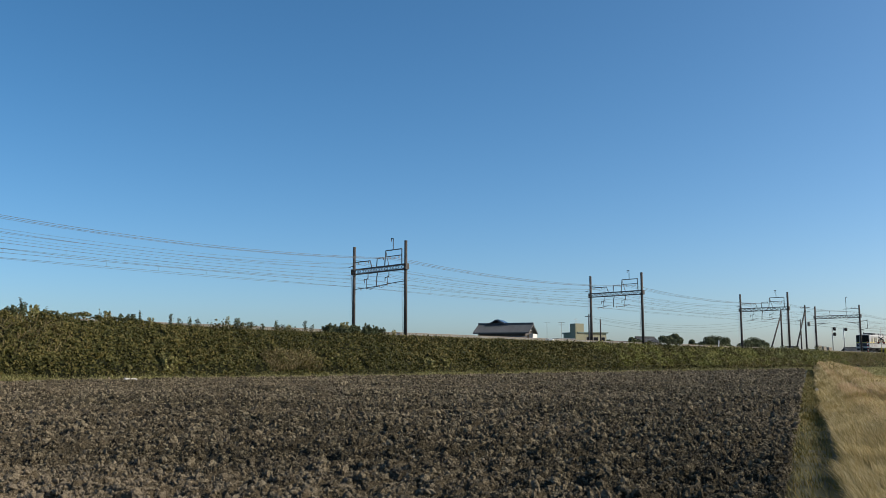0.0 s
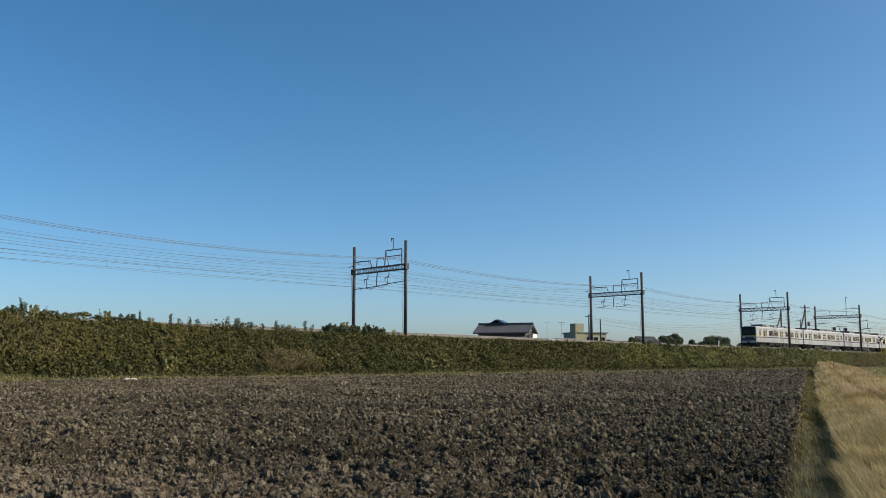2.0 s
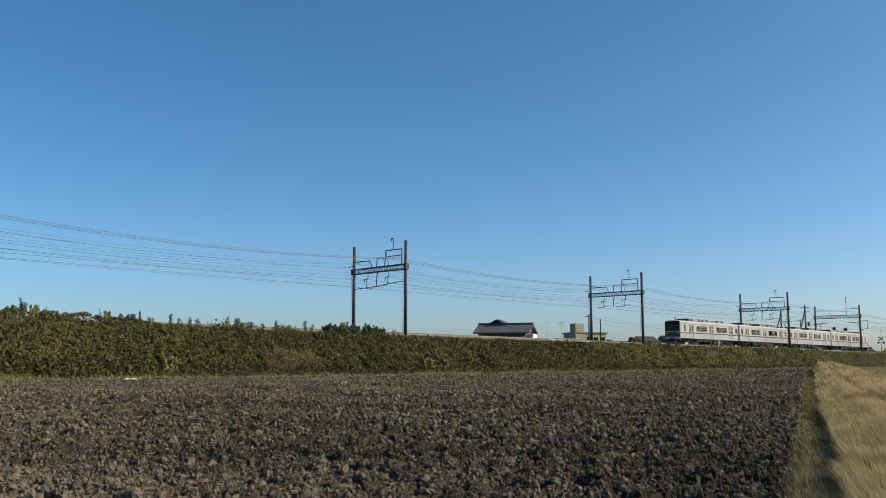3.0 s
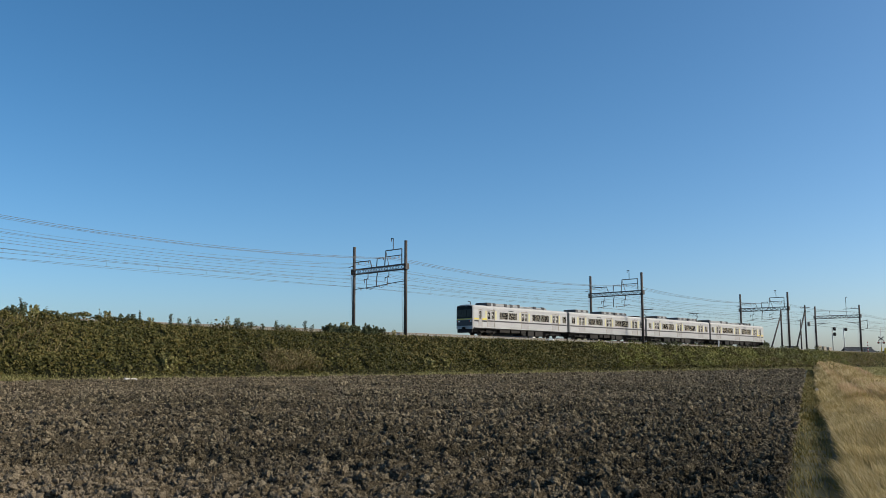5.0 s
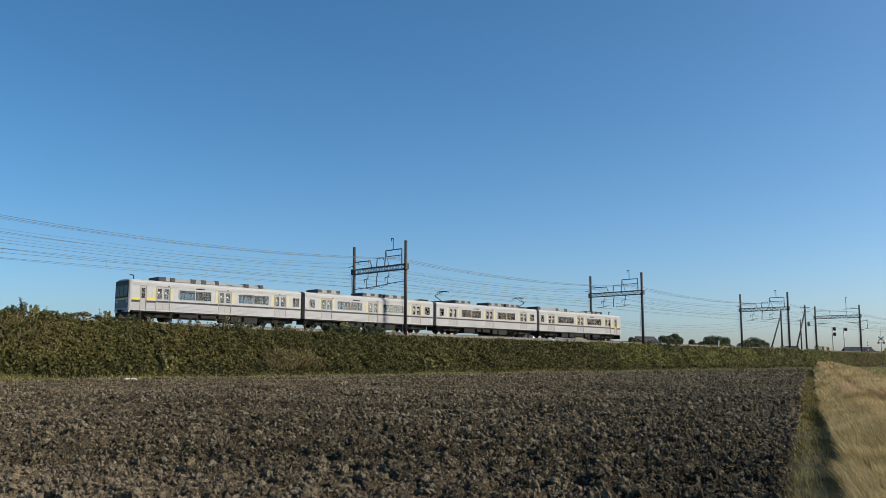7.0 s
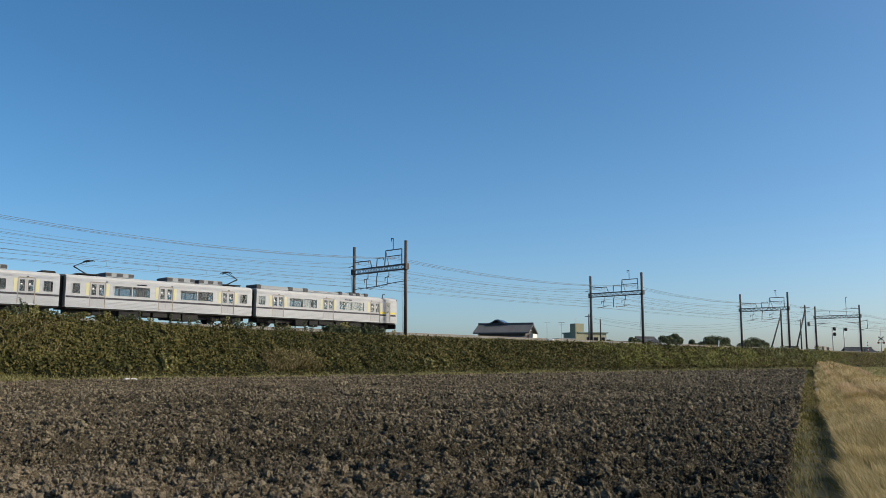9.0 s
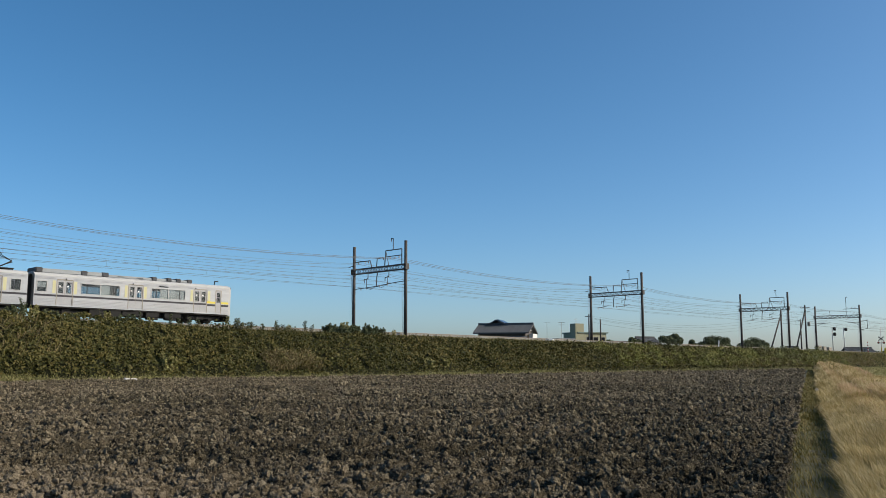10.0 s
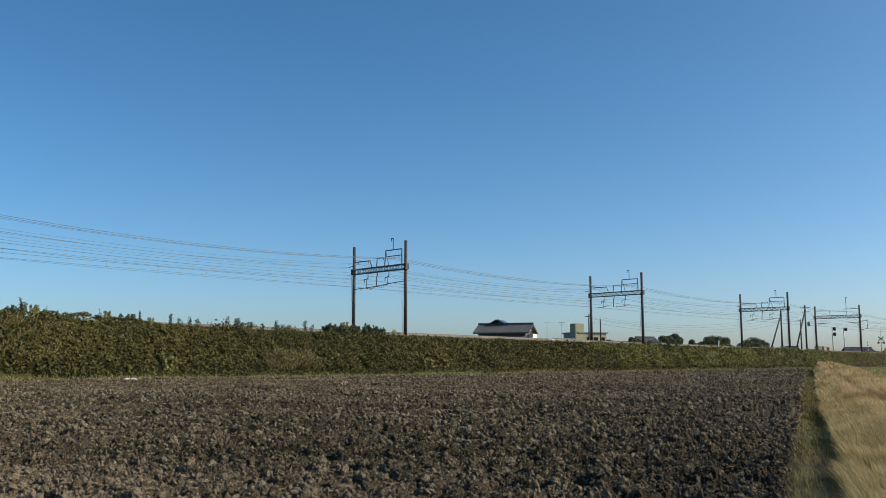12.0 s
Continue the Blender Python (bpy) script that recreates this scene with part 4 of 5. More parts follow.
def duct_roof(c, at, boxes, low0, low1):
    """Pale roof ducting with dark louvred boxes along it."""
    roof_box(c, at + 0.1, low0, 0.36, 0.95, "duct_grey", "air_duct", "pale grey roof duct")
    roof_box(c, low0 + 0.1, low1, 0.24, 0.9, "duct_grey", "air_duct", "pale grey roof duct")
    for a, b, h in boxes:
        roof_box(c, a, b, h, 1.0, "unit_dark", "louvre_box", "dark louvred box")
    for x in (low0 + 0.9, low0 + 2.6):
        part("slat_vent", Shape().box(x, x + 0.6, -0.92, -0.895, 3.7, 3.76), "unit_dark", c)


def cooler(c, a, b):
    u = roof_box(c, a, b, 0.42, 1.0, "duct_grey", "air_conditioner", "grey roof air conditioner")
    for x0, x1 in ((a - 0.02, a + 0.55), ((a + b) / 2 - 0.3, (a + b) / 2 + 0.3), (b - 0.5, b + 0.02)):
        part("louvre", Shape().box(x0, x1, -1.02, 1.02, 3.68, 3.99, 0.03), "unit_dark", u, "dark louvred grille")


def pantograph(c, x, way):
    """A single-arm pantograph raised to the wire. way: the side to which its elbow points along the car."""
    s = Shape().box(x - 0.9, x + 0.9, -0.8, 0.8, 3.72, 3.8, 0.02)
    for dx in (-0.8, 0.8):
        for y in (-0.7, 0.7):
            s.bar((x + dx, y, 3.6), (x + dx, y, 3.75), 0.06, 8)
    p = part("pantograph", s, "under", c, "dark single-arm pantograph")
    e = (x + way * 0.95, 0, 4.42)
    part("lower_arm", Shape().bar((x - way * 0.2, 0, 3.8), e, 0.05, 8).bar((x - way * 0.4, 0.05, 3.8), (e[0] + 0.05, 0.05, e[2] - 0.08), 0.025, 5), "under", p)
    part("upper_arm", Shape().bar(e, (x - way * 0.15, -0.3, 4.93), 0.03, 6).bar(e, (x - way * 0.15, 0.3, 4.93), 0.03, 6), "under", p)
    part("pan_head", Shape().line([(x - way * 0.15, -0.85, 4.85), (x - way * 0.15, -0.6, 4.98), (x - way * 0.15, 0.6, 4.98), (x - way * 0.15, 0.85, 4.85)], 0.035).line([(x - way * 0.45, -0.85, 4.85), (x - way * 0.45, -0.6, 4.98), (x - way * 0.45, 0.6, 4.98), (x - way * 0.45, 0.85, 4.85)], 0.035).bar((x - way * 0.05, -0.3, 4.93), (x - way * 0.55, -0.3, 4.93), 0.03, 5).bar((x - way * 0.05, 0.3, 4.93), (x - way * 0.55, 0.3, 4.93), 0.03, 5), "under", p)


CAB_DOORS, CAB_WINDOWS = (2.9, 9.03, 15.07), ((4.4, 7.63), (10.45, 13.78), (16.5, 17.3))
MID_DOORS, MID_WINDOWS = (2.65, 8.77, 14.93), ((0.5, 1.2), (4.03, 7.28), (10.15, 13.4), (16.2, 17.0))
CAR = 17.5
car_front = train_car(True, CAR, CAB_DOORS, CAB_WINDOWS, "leading stainless commuter train car with yellow and dark bands")
duct_roof(car_front, 2.6, ((2.6, 3.35, 0.4), (3.7, 4.2, 0.39), (5.7, 6.25, 0.39), (6.75, 7.3, 0.39), (8.2, 8.6, 0.42), (11.3, 11.8, 0.34), (12.9, 13.4, 0.34)), 8.5, 13.9)
car_second = train_car(False, CAR, MID_DOORS, MID_WINDOWS, "stainless middle train car with three doors a side")
for a, b in ((1.8, 4.6), (7.6, 10.35), (10.7, 13.5)):
    cooler(car_second, a, b)
roof_box(car_second, 16.3, 17.4, 0.22, 0.7, "under", "junction_box", "dark junction box")
car_third = train_car(False, CAR, MID_DOORS, MID_WINDOWS, "stainless middle train car carrying two raised pantographs")
for a, b in ((3.4, 5.9), (9.0, 11.7), (12.1, 14.5)):
    cooler(car_third, a, b)
pantograph(car_third, 2.0, -1)
pantograph(car_third, 15.7, 1)
car_last = train_car(True, CAR, CAB_DOORS, CAB_WINDOWS, "rear stainless commuter train car with yellow bands at its cab", True, ((0, 0, 2.4), (0, 1, 2.4), (1, 2, 2.06), (2, 1, 2.06), (2, 2, 2.06), (2, 3, 2.06)))
duct_roof(car_last, 0.25, ((0.2, 0.75, 0.42), (3.85, 4.4, 0.39), (5.6, 6.2, 0.39), (10.1, 10.55, 0.34), (11.5, 11.95, 0.34), (12.4, 12.85, 0.34), (13.5, 13.95, 0.34)), 6.1, 13.9)
TRAIN = [(car_front, 0.25), (car_second, 18.25), (car_third, 36.25), (car_last, 54.25)]


# ---- beyond the line ----
def gable_house(name, label, x, y, rz, wide, deep, eave, ridge, wall="timber", over=0.7):
    """A house with a tiled gable roof, ridge along its own x axis."""
    h = thing(name, label, "house", pose(x, y, 0.1, 0, 0, rz))
    hw, hd = wide / 2, deep / 2
    part("wall", Shape().prism([(-hd, -0.5), (hd, -0.5), (hd, eave), (0, ridge - 0.25), (-hd, eave)], -hw, hw), wall, h)
    drop = (ridge - eave) / hd * over
    for s in (-1, 1):
        sl = Shape()
        prof = [(0, ridge), (s * (hd + over), eave - drop), (s * (hd + over), eave - drop - 0.18), (0, ridge - 0.2)]
        sl.prism(prof, -hw - over, hw + over)
        roof = part("roof_slope", sl, "tile", h, "dark grey tiled roof slope")
        n = int((wide + 2 * over) / 0.3)
        length = math.hypot(hd + over, ridge - eave + drop)
        for i in range(n + 1):
            xx = -hw - over + i * (wide + 2 * over) / n
            part("tile_row", Shape().bar((xx, 0, ridge + 0.02), (xx, s * (hd + over), eave - drop + 0.02), 0.045, 5), "tile", roof)
    part("ridge_cap", Shape().box(-hw - over - 0.05, hw + over + 0.05, -0.16, 0.16, ridge - 0.05, ridge + 0.28, 0.04), "tile", h)
    for s in (-1, 1):
        part("gable_infill", Shape().prism([(-hd + 0.3, eave + 0.1), (hd - 0.3, eave + 0.1), (0, ridge - 0.5)], s * hw - 0.03 + 0.03 * s, s * hw + 0.03 + 0.03 * s), "plaster", h, "white plaster gable")
    return h


house = gable_house("house", "tile-roofed house with dark walls behind the line", 10.5, 150, -18, 8.0, 5.6, 6.15, 7.3)
part("upper_storey", Shape().prism([(-3.2, 5.8), (0.2, 5.8), (0.2, 6.9), (-1.5, 7.85), (-3.2, 6.9)], 0.2, 3.4, "y"), "timber", house)
for s in (-1, 1):
    part("upper_roof", Shape().prism([(-1.5, 8.15), (-1.5 + s * 2.2, 7.05), (-1.5 + s * 2.2, 6.9), (-1.5, 7.97)], -0.6, 3.8, "y"), "tile", house, "dark tiled upper roof")
part("solar_array", Shape().box(0.1, 2.1, -0.4, 3.5, 0.03, 0.09, m=pose(-1.45, 0, 8.15, 0, 26.6, 0)), "solar", house, "blue-grey solar panel")
part("lean_to", Shape().prism([(-4.6, 4.6), (-3.2, 5.3), (-3.2, 5.15), (-4.6, 4.45)], -5.2, 4.4), "tile", house, "lower tiled lean-to roof")
for x in (-2.6, -0.4, 2.0):
    w = part("window", Shape().box(x - 0.55, x + 0.55, -3.26, -3.2, 3.5, 4.5), "unit_grey", house, "aluminium window frame")
    part("pane", Shape().box(x - 0.5, x + 0.5, -3.275, -3.262, 3.55, 4.45), "black", w, "dark window pane")
part("balcony", Shape().box(4.3, 5.0, -1.6, 1.6, 4.9, 5.7, 0.03), "plaster", house, "white balcony front")

block = thing("apartment_block", "cream rendered flat-roofed building with stair tower", "building", pose(29.5, 200, 0.1, 0, 0, 24))
part("wall", Shape().box(-1.2, 6.2, -3, 3, -0.5, 7.3), "cream", block)
part("stair_tower", Shape().box(-1.9, 0.3, -3.1, -0.9, -0.5, 9.4, 0.03), "cream", block)
part("roof_slab", Shape().box(-1.4, 6.6, -3.3, 3.3, 7.31, 7.55, 0.03), "green_trim", block, "green-edged roof slab")
part("awning", Shape().box(-6.5, -2.25, -3.6, 2.0, 5.6, 6.1, 0.05), "grey_roof", block, "low dark side roof")
part("side_wing", Shape().box(-6.2, -2.3, -3.3, 1.7, -0.5, 5.58), "timber", block)
for x in (1.6, 3.4, 5.2):
    w = part("window", Shape().box(x - 0.6, x + 0.6, -3.06, -3.0, 5.3, 6.5), "unit_grey", block)
    part("pane", Shape().box(x - 0.53, x + 0.53, -3.075, -3.062, 5.37, 6.43), "black", w, "dark window pane")
part("roof_aerial", Shape().bar((-1.0, -2, 9.4), (-1.0, -2, 10.6), 0.03, 5).bar((-1.4, -2, 10.3), (-0.6, -2, 10.3), 0.02, 5), "galv", block)


def aerial(x, y, z, rods):
    a = thing("aerial_mast", "thin rooftop television aerial on a mast", "aerial", pose(x, y, 0), group="aerials")
    part("mast", Shape().bar((0, 0, -0.1), (0, 0, z), 0.035, 6), "galv", a)
    for i in range(rods):
        part("aerial_rod", Shape().bar((-0.7, 0, z - 0.05 - 0.5 * i), (0.7, 0, z - 0.05 - 0.5 * i), 0.03, 5).bar((-0.5, -0.2, z - 0.05 - 0.5 * i), (-0.5, 0.2, z - 0.05 - 0.5 * i), 0.02, 4).bar((0.3, -0.2, z - 0.05 - 0.5 * i), (0.3, 0.2, z - 0.05 - 0.5 * i), 0.02, 4), "galv", a)


aerial(20.9, 180, 9.0, 1)
aerial(24.2, 183, 9.2, 2)

gable_house("house", "low grey-roofed house with a plain hipped outline", 38.8, 205, 30, 8.5, 6.0, 4.4, 5.5, "plaster", 0.5)
gable_house("house", "grey-green roofed house beside garden trees", 46.8, 208, 30, 5.0, 5.0, 5.2, 6.6, "plaster", 0.4)
gable_house("house", "low dark-roofed farmhouse beyond the crossing", 138.5, 300, 6, 8.5, 7, 3.6, 5.5, "timber", 0.6)
gable_house("house", "small distant dark-roofed house near the poles", 116.5, 300, 0, 3.4, 5, 4.2, 5.9, "timber", 0.5)


def tree(x, y, h, w, seed, name="tree", label="dark green broadleaf tree beyond the railway", trunk=0.3, leaf=0.32, count=2600):
    t = thing(name, label, name, pose(x, y, -0.12), group="far trees")
    rng = random.Random(seed)
    nr = np.random.default_rng(seed)
    s = Shape()
    top = Vector((rng.uniform(-0.1, 0.1) * w, 0, h * 0.72))
    s.bar((0, 0, 0), (top.x * 0.5, 0, h * 0.35), 0.035 * h, 8, 0.027 * h).bar((top.x * 0.5, 0, h * 0.35), top, 0.027 * h, 8, 0.01 * h)
    hubs = []
    for i in range(19):
        a, f = i * 2.4 + rng.uniform(-0.4, 0.4), rng.uniform(0.25, 0.7)
        st = Vector((top.x * f, 0, h * f))
        r = w * 0.5 * rng.uniform(0.45, 0.95) * (1.15 - 0.5 * f)
        e = st + Vector((math.cos(a) * r, math.sin(a) * r, h * rng.uniform(0.02, 0.22)))
        s.bar(st, e, 0.012 * h, 6, 0.004 * h)
        hubs.append((e, w * rng.uniform(0.11, 0.24)))
    hubs.append((top + Vector((0, 0, h * 0.12)), w * 0.2))
    hubs.append((top, w * 0.25))
    part("trunk", s, "bark", t, "brown trunk and limbs")
    c = np.array([list(q) for q, _ in hubs])
    rad = np.array([r for _, r in hubs])
    pick = nr.integers(0, len(hubs), count)
    off = nr.normal(size=(count, 3))
    off /= np.linalg.norm(off, axis=1, keepdims=True)
    off *= nr.uniform(0.2, 1.25, (count, 1)) ** 0.6
    pos = c[pick] + off * rad[pick, None] * np.array([1, 1, 0.8])
    me = scatter_mesh("crown", LEAF_V, LEAF_F, pos, frames_from(off + 0.7 * nr.normal(size=(count, 3)), nr), np.repeat(nr.uniform(0.7, 1.4, (count, 1)) * leaf, 3, 1))
    me.materials.append(M["hazed_leaf"])
    part("crown", me, "hazed_leaf", t, "dark leafy crown")


for i, (x, y, h, w) in enumerate(((69.3, 235, 8.2, 5.2), (72.6, 236, 8.3, 5.6), (75.2, 238, 7.7, 4.0), (79.6, 234, 7.3, 4.8), (82.4, 236, 7.9, 5.8), (84.6, 238, 7.3, 4.4), (58.3, 230, 6.9, 4.2), (60.2, 233, 7.0, 3.4), (64.2, 236, 6.2, 3.4), (66.2, 237, 5.7, 3.2), (54.3, 232, 6.0, 4.0), (49.5, 190, 7.8, 3.4), (47.0, 188, 7.2, 3.4), (52.6, 190, 6.5, 2.8), (34.5, 188, 6.4, 3.0), (40.2, 190, 7.0, 3.2), (41.8, 192, 6.6, 2.8), (44.3, 192, 6.3, 2.4))):
    tree(x, y, h, w, 40 + i, leaf=0.3, count=6500)

# distant low woods
rng = np.random.default_rng(77)
k = 9000
wx = rng.uniform(-150, 330, k)
wy = 520 + rng.uniform(-20, 40, k)
wz = rng.random(k) * (4.0 + 3.5 * soft_noise(wx, wy * 0, 18, 6))
me = scatter_mesh("far_woods", LEAF_V, LEAF_F, np.stack([wx, wy, wz], 1), frames_from(rng.normal(size=(k, 3)), rng), np.repeat(rng.uniform(1.2, 2.6, (k, 1)), 3, 1))
me.materials.append(M["hazed_leaf"])
tagged(new("far_woods", me), "low dark line of distant woods", "woods", kind="stuff")


# ---- poles, signals and cabinets by the crossing ----
def braced_pole(u, d, h, back, arms):
    p = thing("strut_pole", "weathered anchor pole with a slanting strut", "pole", on_line(u, d, rail(u)), group="anchor poles")
    part("post", Shape().bar((0, 0, -0.8), (0, 0, h), 0.19, 12, 0.15), "pole", p)
    part("strut", Shape().bar((back, 0.4, -0.7), (0, 0.1, h * 0.86), 0.16, 10, 0.13), "pole", p, "slanting strut")
    part("stay_collar", Shape().bar((0, 0, h * 0.85), (0, 0, h * 0.89), 0.22, 10), "steel", p)
    for i in range(arms):
        z = h - 0.5 - 0.9 * i
        arm = part("cross_arm", Shape().box(-0.06, 0.06, -1.0, 1.0, z - 0.05, z + 0.05), "steel", p)
        for y in (-0.85, 0, 0.85):
            part("insulator", Shape().bar((0, y, z + 0.05), (0, y, z + 0.25), 0.06, 8, 0.03), "insulator", arm)
    return p


braced_pole(173.0, 83.0, 8.0, -4.6, 0)
p2 = braced_pole(184.0, 83.0, 9.6, -4.6, 2)
part("transformer", Shape().bar((0.4, -0.5, 5.2), (0.4, -0.5, 6.1), 0.3, 14).box(0.0, 0.4, -0.55, -0.45, 5.4, 5.5), "box_grey", p2, "grey pole transformer")


def plain_pole(u, d, h, arms, label="slim weathered utility pole by the line"):
    p = thing("utility_pole", label, "utility pole", on_line(u, d, rail(u)), group="utility poles")
    part("post", Shape().bar((0, 0, -1.5), (0, 0, h), 0.14, 10, 0.1), "pole", p)
    for i in range(arms):
        part("cross_arm", Shape().box(-0.05, 0.05, -0.7, 0.7, h - 0.4 - 0.6 * i, h - 0.3 - 0.6 * i), "steel", p)


plain_pole(182.0, 83.2, 6.6, 1)
plain_pole(183.0, 83.6, 5.2, 0)
plain_pole(114.5, 86.5, 4.7, 1)
plain_pole(117.5, 86.5, 4.0, 0)


def signal(u, d, h, heads):
    s = thing("railway_signal", "black-headed railway signal on a slim post", "signal", on_line(u, d, rail(u)), group="railway signals")
    part("post", Shape().bar((0, 0, -0.6), (0, 0, h), 0.09, 10), "galv", s)
    for i in range(heads):
        z = h - 0.45 - 1.15 * i
        hd = part("signal_head", Shape().box(-0.26, 0.26, -0.75, -0.25, z - 0.36, z + 0.36, 0.06).bar((0, -0.3, z), (0, 0, z), 0.05, 6), "black", s, "black signal head")
        part("hood", Shape().bar((-0.42, -0.5, z), (-0.255, -0.5, z), 0.15, 10), "black", hd)
    part("platform", Shape().box(-0.3, 0.3, -0.5, 0.3, h - 2.4, h - 2.34), "galv", s)


signal(196.0, 82.6, 5.5, 2)
signal(202.0, 82.6, 5.6, 1)

for i, u in enumerate((192.2, 194.6, 197.2)):
    c = thing("relay_cabinet", "grey trackside relay cabinet on a plinth", "cabinet", on_line(u, 84.2, rail(u) - 0.5), group="relay cabinets")
    part("plinth", Shape().box(-0.8, 0.8, -0.5, 0.5, -0.3, 0.15), "concrete", c)
    bd = part("body", Shape().box(-0.75, 0.75, -0.45, 0.45, 0.15, 1.9 - 0.15 * i, 0.03), "box_grey", c)
    part("door", Shape().box(-0.68, 0.68, -0.475, -0.455, 0.25, 1.75 - 0.15 * i), "box_grey", c)


def crossing_signal(u, d):
    s = thing("crossing_signal", "level crossing signal with crossed boards and lamps", "crossing signal", on_line(u, d, rail(u) - 0.3, -70))
    part("post", Shape().bar((0, 0, -0.6), (0, 0, 5.2), 0.08, 10, 0.05), "galv", s)
    for r in (-38, 38):
        part("cross_board", Shape().box(-0.65, 0.65, -0.14 - 0.012 * (r > 0), -0.10 - 0.012 * (r > 0), -0.09, 0.09, m=pose(0, 0, 2.9, 0, r, 0)), "unit_dark", s, "dark crossed board")
    for x in (-0.5, 0.5):
        b = part("lamp_board", Shape().bar((x, -0.16, 2.1), (x, -0.1, 2.1), 0.22, 16), "black", s, "black round lamp board")
        part("lamp", Shape().bar((x, -0.2, 2.1), (x, -0.165, 2.1), 0.1, 14), "red_lens", b, "red lamp lens")
    part("lamp_arm", Shape().bar((-0.5, 0, 2.1), (0.5, 0, 2.1), 0.04, 6), "galv", s)
    part("sleeve", Shape().bar((0, 0, 0.1), (0, 0, 1.2), 0.11, 10), "amber", s, "yellow post sleeve")
    part("gate_machine", Shape().box(0.5, 1.0, -0.3, 0.3, -0.3, 1.0, 0.05), "amber", s, "yellow barrier machine")


crossing_signal(191.3, 70.8)
gs = thing("warning_post", "slim post with red and white bands", "post", on_line(186.4, 71.6, rail(186.4) - 0.5))
part("post", Shape().bar((0, 0, -0.4), (0, 0, 2.4), 0.07, 8), "white", gs)
for z in (0.3, 0.9, 1.5, 2.1):
    part("red_band", Shape().bar((0, 0, z), (0, 0, z + 0.28), 0.078, 8), "red_lens", gs, "red band")

st = thing("marker_stake", "white wooden marker stake on the bank top", "stake", on_line(126.5, 70.9, shoulder(126.5), 0) @ pose(0, 0, 0, 0, 8, 0))
part("stake", Shape().box(-0.09, 0.09, -0.04, 0.04, -0.3, 1.25, 0.015), "white", st)
rng2 = random.Random(3)
for u in (112.0, 112.9, 113.6, 115.0, 116.4, 86.5, 87.2):
    me = mesh_of("sandbag", LUMP_V * np.array([0.42, 0.25, 0.16]) * rng2.uniform(0.8, 1.2), LUMP_F, True)
    me.materials.append(M["white"])
    ob = tagged(new("sandbag", me), "white sack lying beside the track", "sack", "sacks by the track")
    ob.matrix_basis = on_line(u, 71.6 + rng2.uniform(-0.2, 0.2), shoulder(u) + 0.32, rng2.uniform(0, 90))
for x, y in ((-21.6, 62.3), ):
    ob = part("concrete_slab", Shape().box(-0.4, 0.4, -0.2, 0.2, -0.1, 0.22, 0.03), "plaster", label="pale concrete slab at the field edge", m=pose(x, y, 0, 0, 3, 35))
    tagged(ob, category="slab", group="slabs at the field edge")

# utility wires between the pole by the houses and the anchor pole
for h0, h1, dd in ((4.5, 7.2, 0.0), (4.3, 6.6, 0.5), (4.0, 6.0, -0.5), (3.6, 5.4, 0.2)):
    s = Shape()
    pts = []
    for i in range(19):
        f = i / 18
        u = 114.5 + (173 - 114.5) * f
        pts.append((u, 86.5 - 3.5 * f + dd * (1 - f), rail(u) + h0 + (h1 - h0) * f - 4 * 1.9 * f * (1 - f)))
    s.line(pts, 0.016, 4)
    tagged(part("utility_wire", s, "wire", label="thin sagging utility wire behind the railway", m=LINE), category="wire", group="utility wires")


# ---- plants on the bank ----
def sprout(u, v, h, w, count, seed, leaf=0.15, mat="hazed_leaf", label="small leafy shrub on the bank top", name="shrub"):
    """A bush: a few stems from one foot, each with leaves along it."""
    d, z = (float(bank_profile(np.array([float(u)]), np.array([v]))[0][0]), float(bank_profile(np.array([float(u)]), np.array([v]))[1][0]))
    nr = np.random.default_rng(seed)
    t = thing(name, label, name, on_line(u, d, z), group="shrubs on the bank")
    s = Shape()
    pos = []
    stems = max(3, int(w * 5))
    for i in range(stems):
        a, r = nr.uniform(0, 6.28), w * 0.5 * nr.random() ** 0.6
        hh = h * nr.uniform(0.55, 1.0) * (1 - 0.35 * r / (w * 0.5))
        b0 = np.array([math.cos(a) * r * 0.7, math.sin(a) * r * 0.5, 0])
        e = np.array([math.cos(a) * r, math.sin(a) * r * 0.7, hh + 0.25])
        s.bar(b0, e, 0.018, 4, 0.008)
        m = count // stems
        f = nr.uniform(0.15, 1.0, (m, 1))
        pos.append(b0 + (e - b0) * f + nr.normal(size=(m, 3)) * np.array([0.13, 0.13, 0.08]) * (1.15 - f * 0.75))
    part("stem", s, "bark", t, "thin brown stems")
    pos = np.concatenate(pos)
    k = len(pos)
    me = scatter_mesh("foliage", LEAF_V, LEAF_F, pos, frames_from(nr.normal(size=(k, 3)) + np.array([0, -0.4, 0.6]), nr), np.repeat(nr.uniform(0.7, 1.4, (k, 1)) * leaf, 3, 1))
    me.materials.append(M[mat])
    part("foliage", me, mat, t, "dark green foliage")


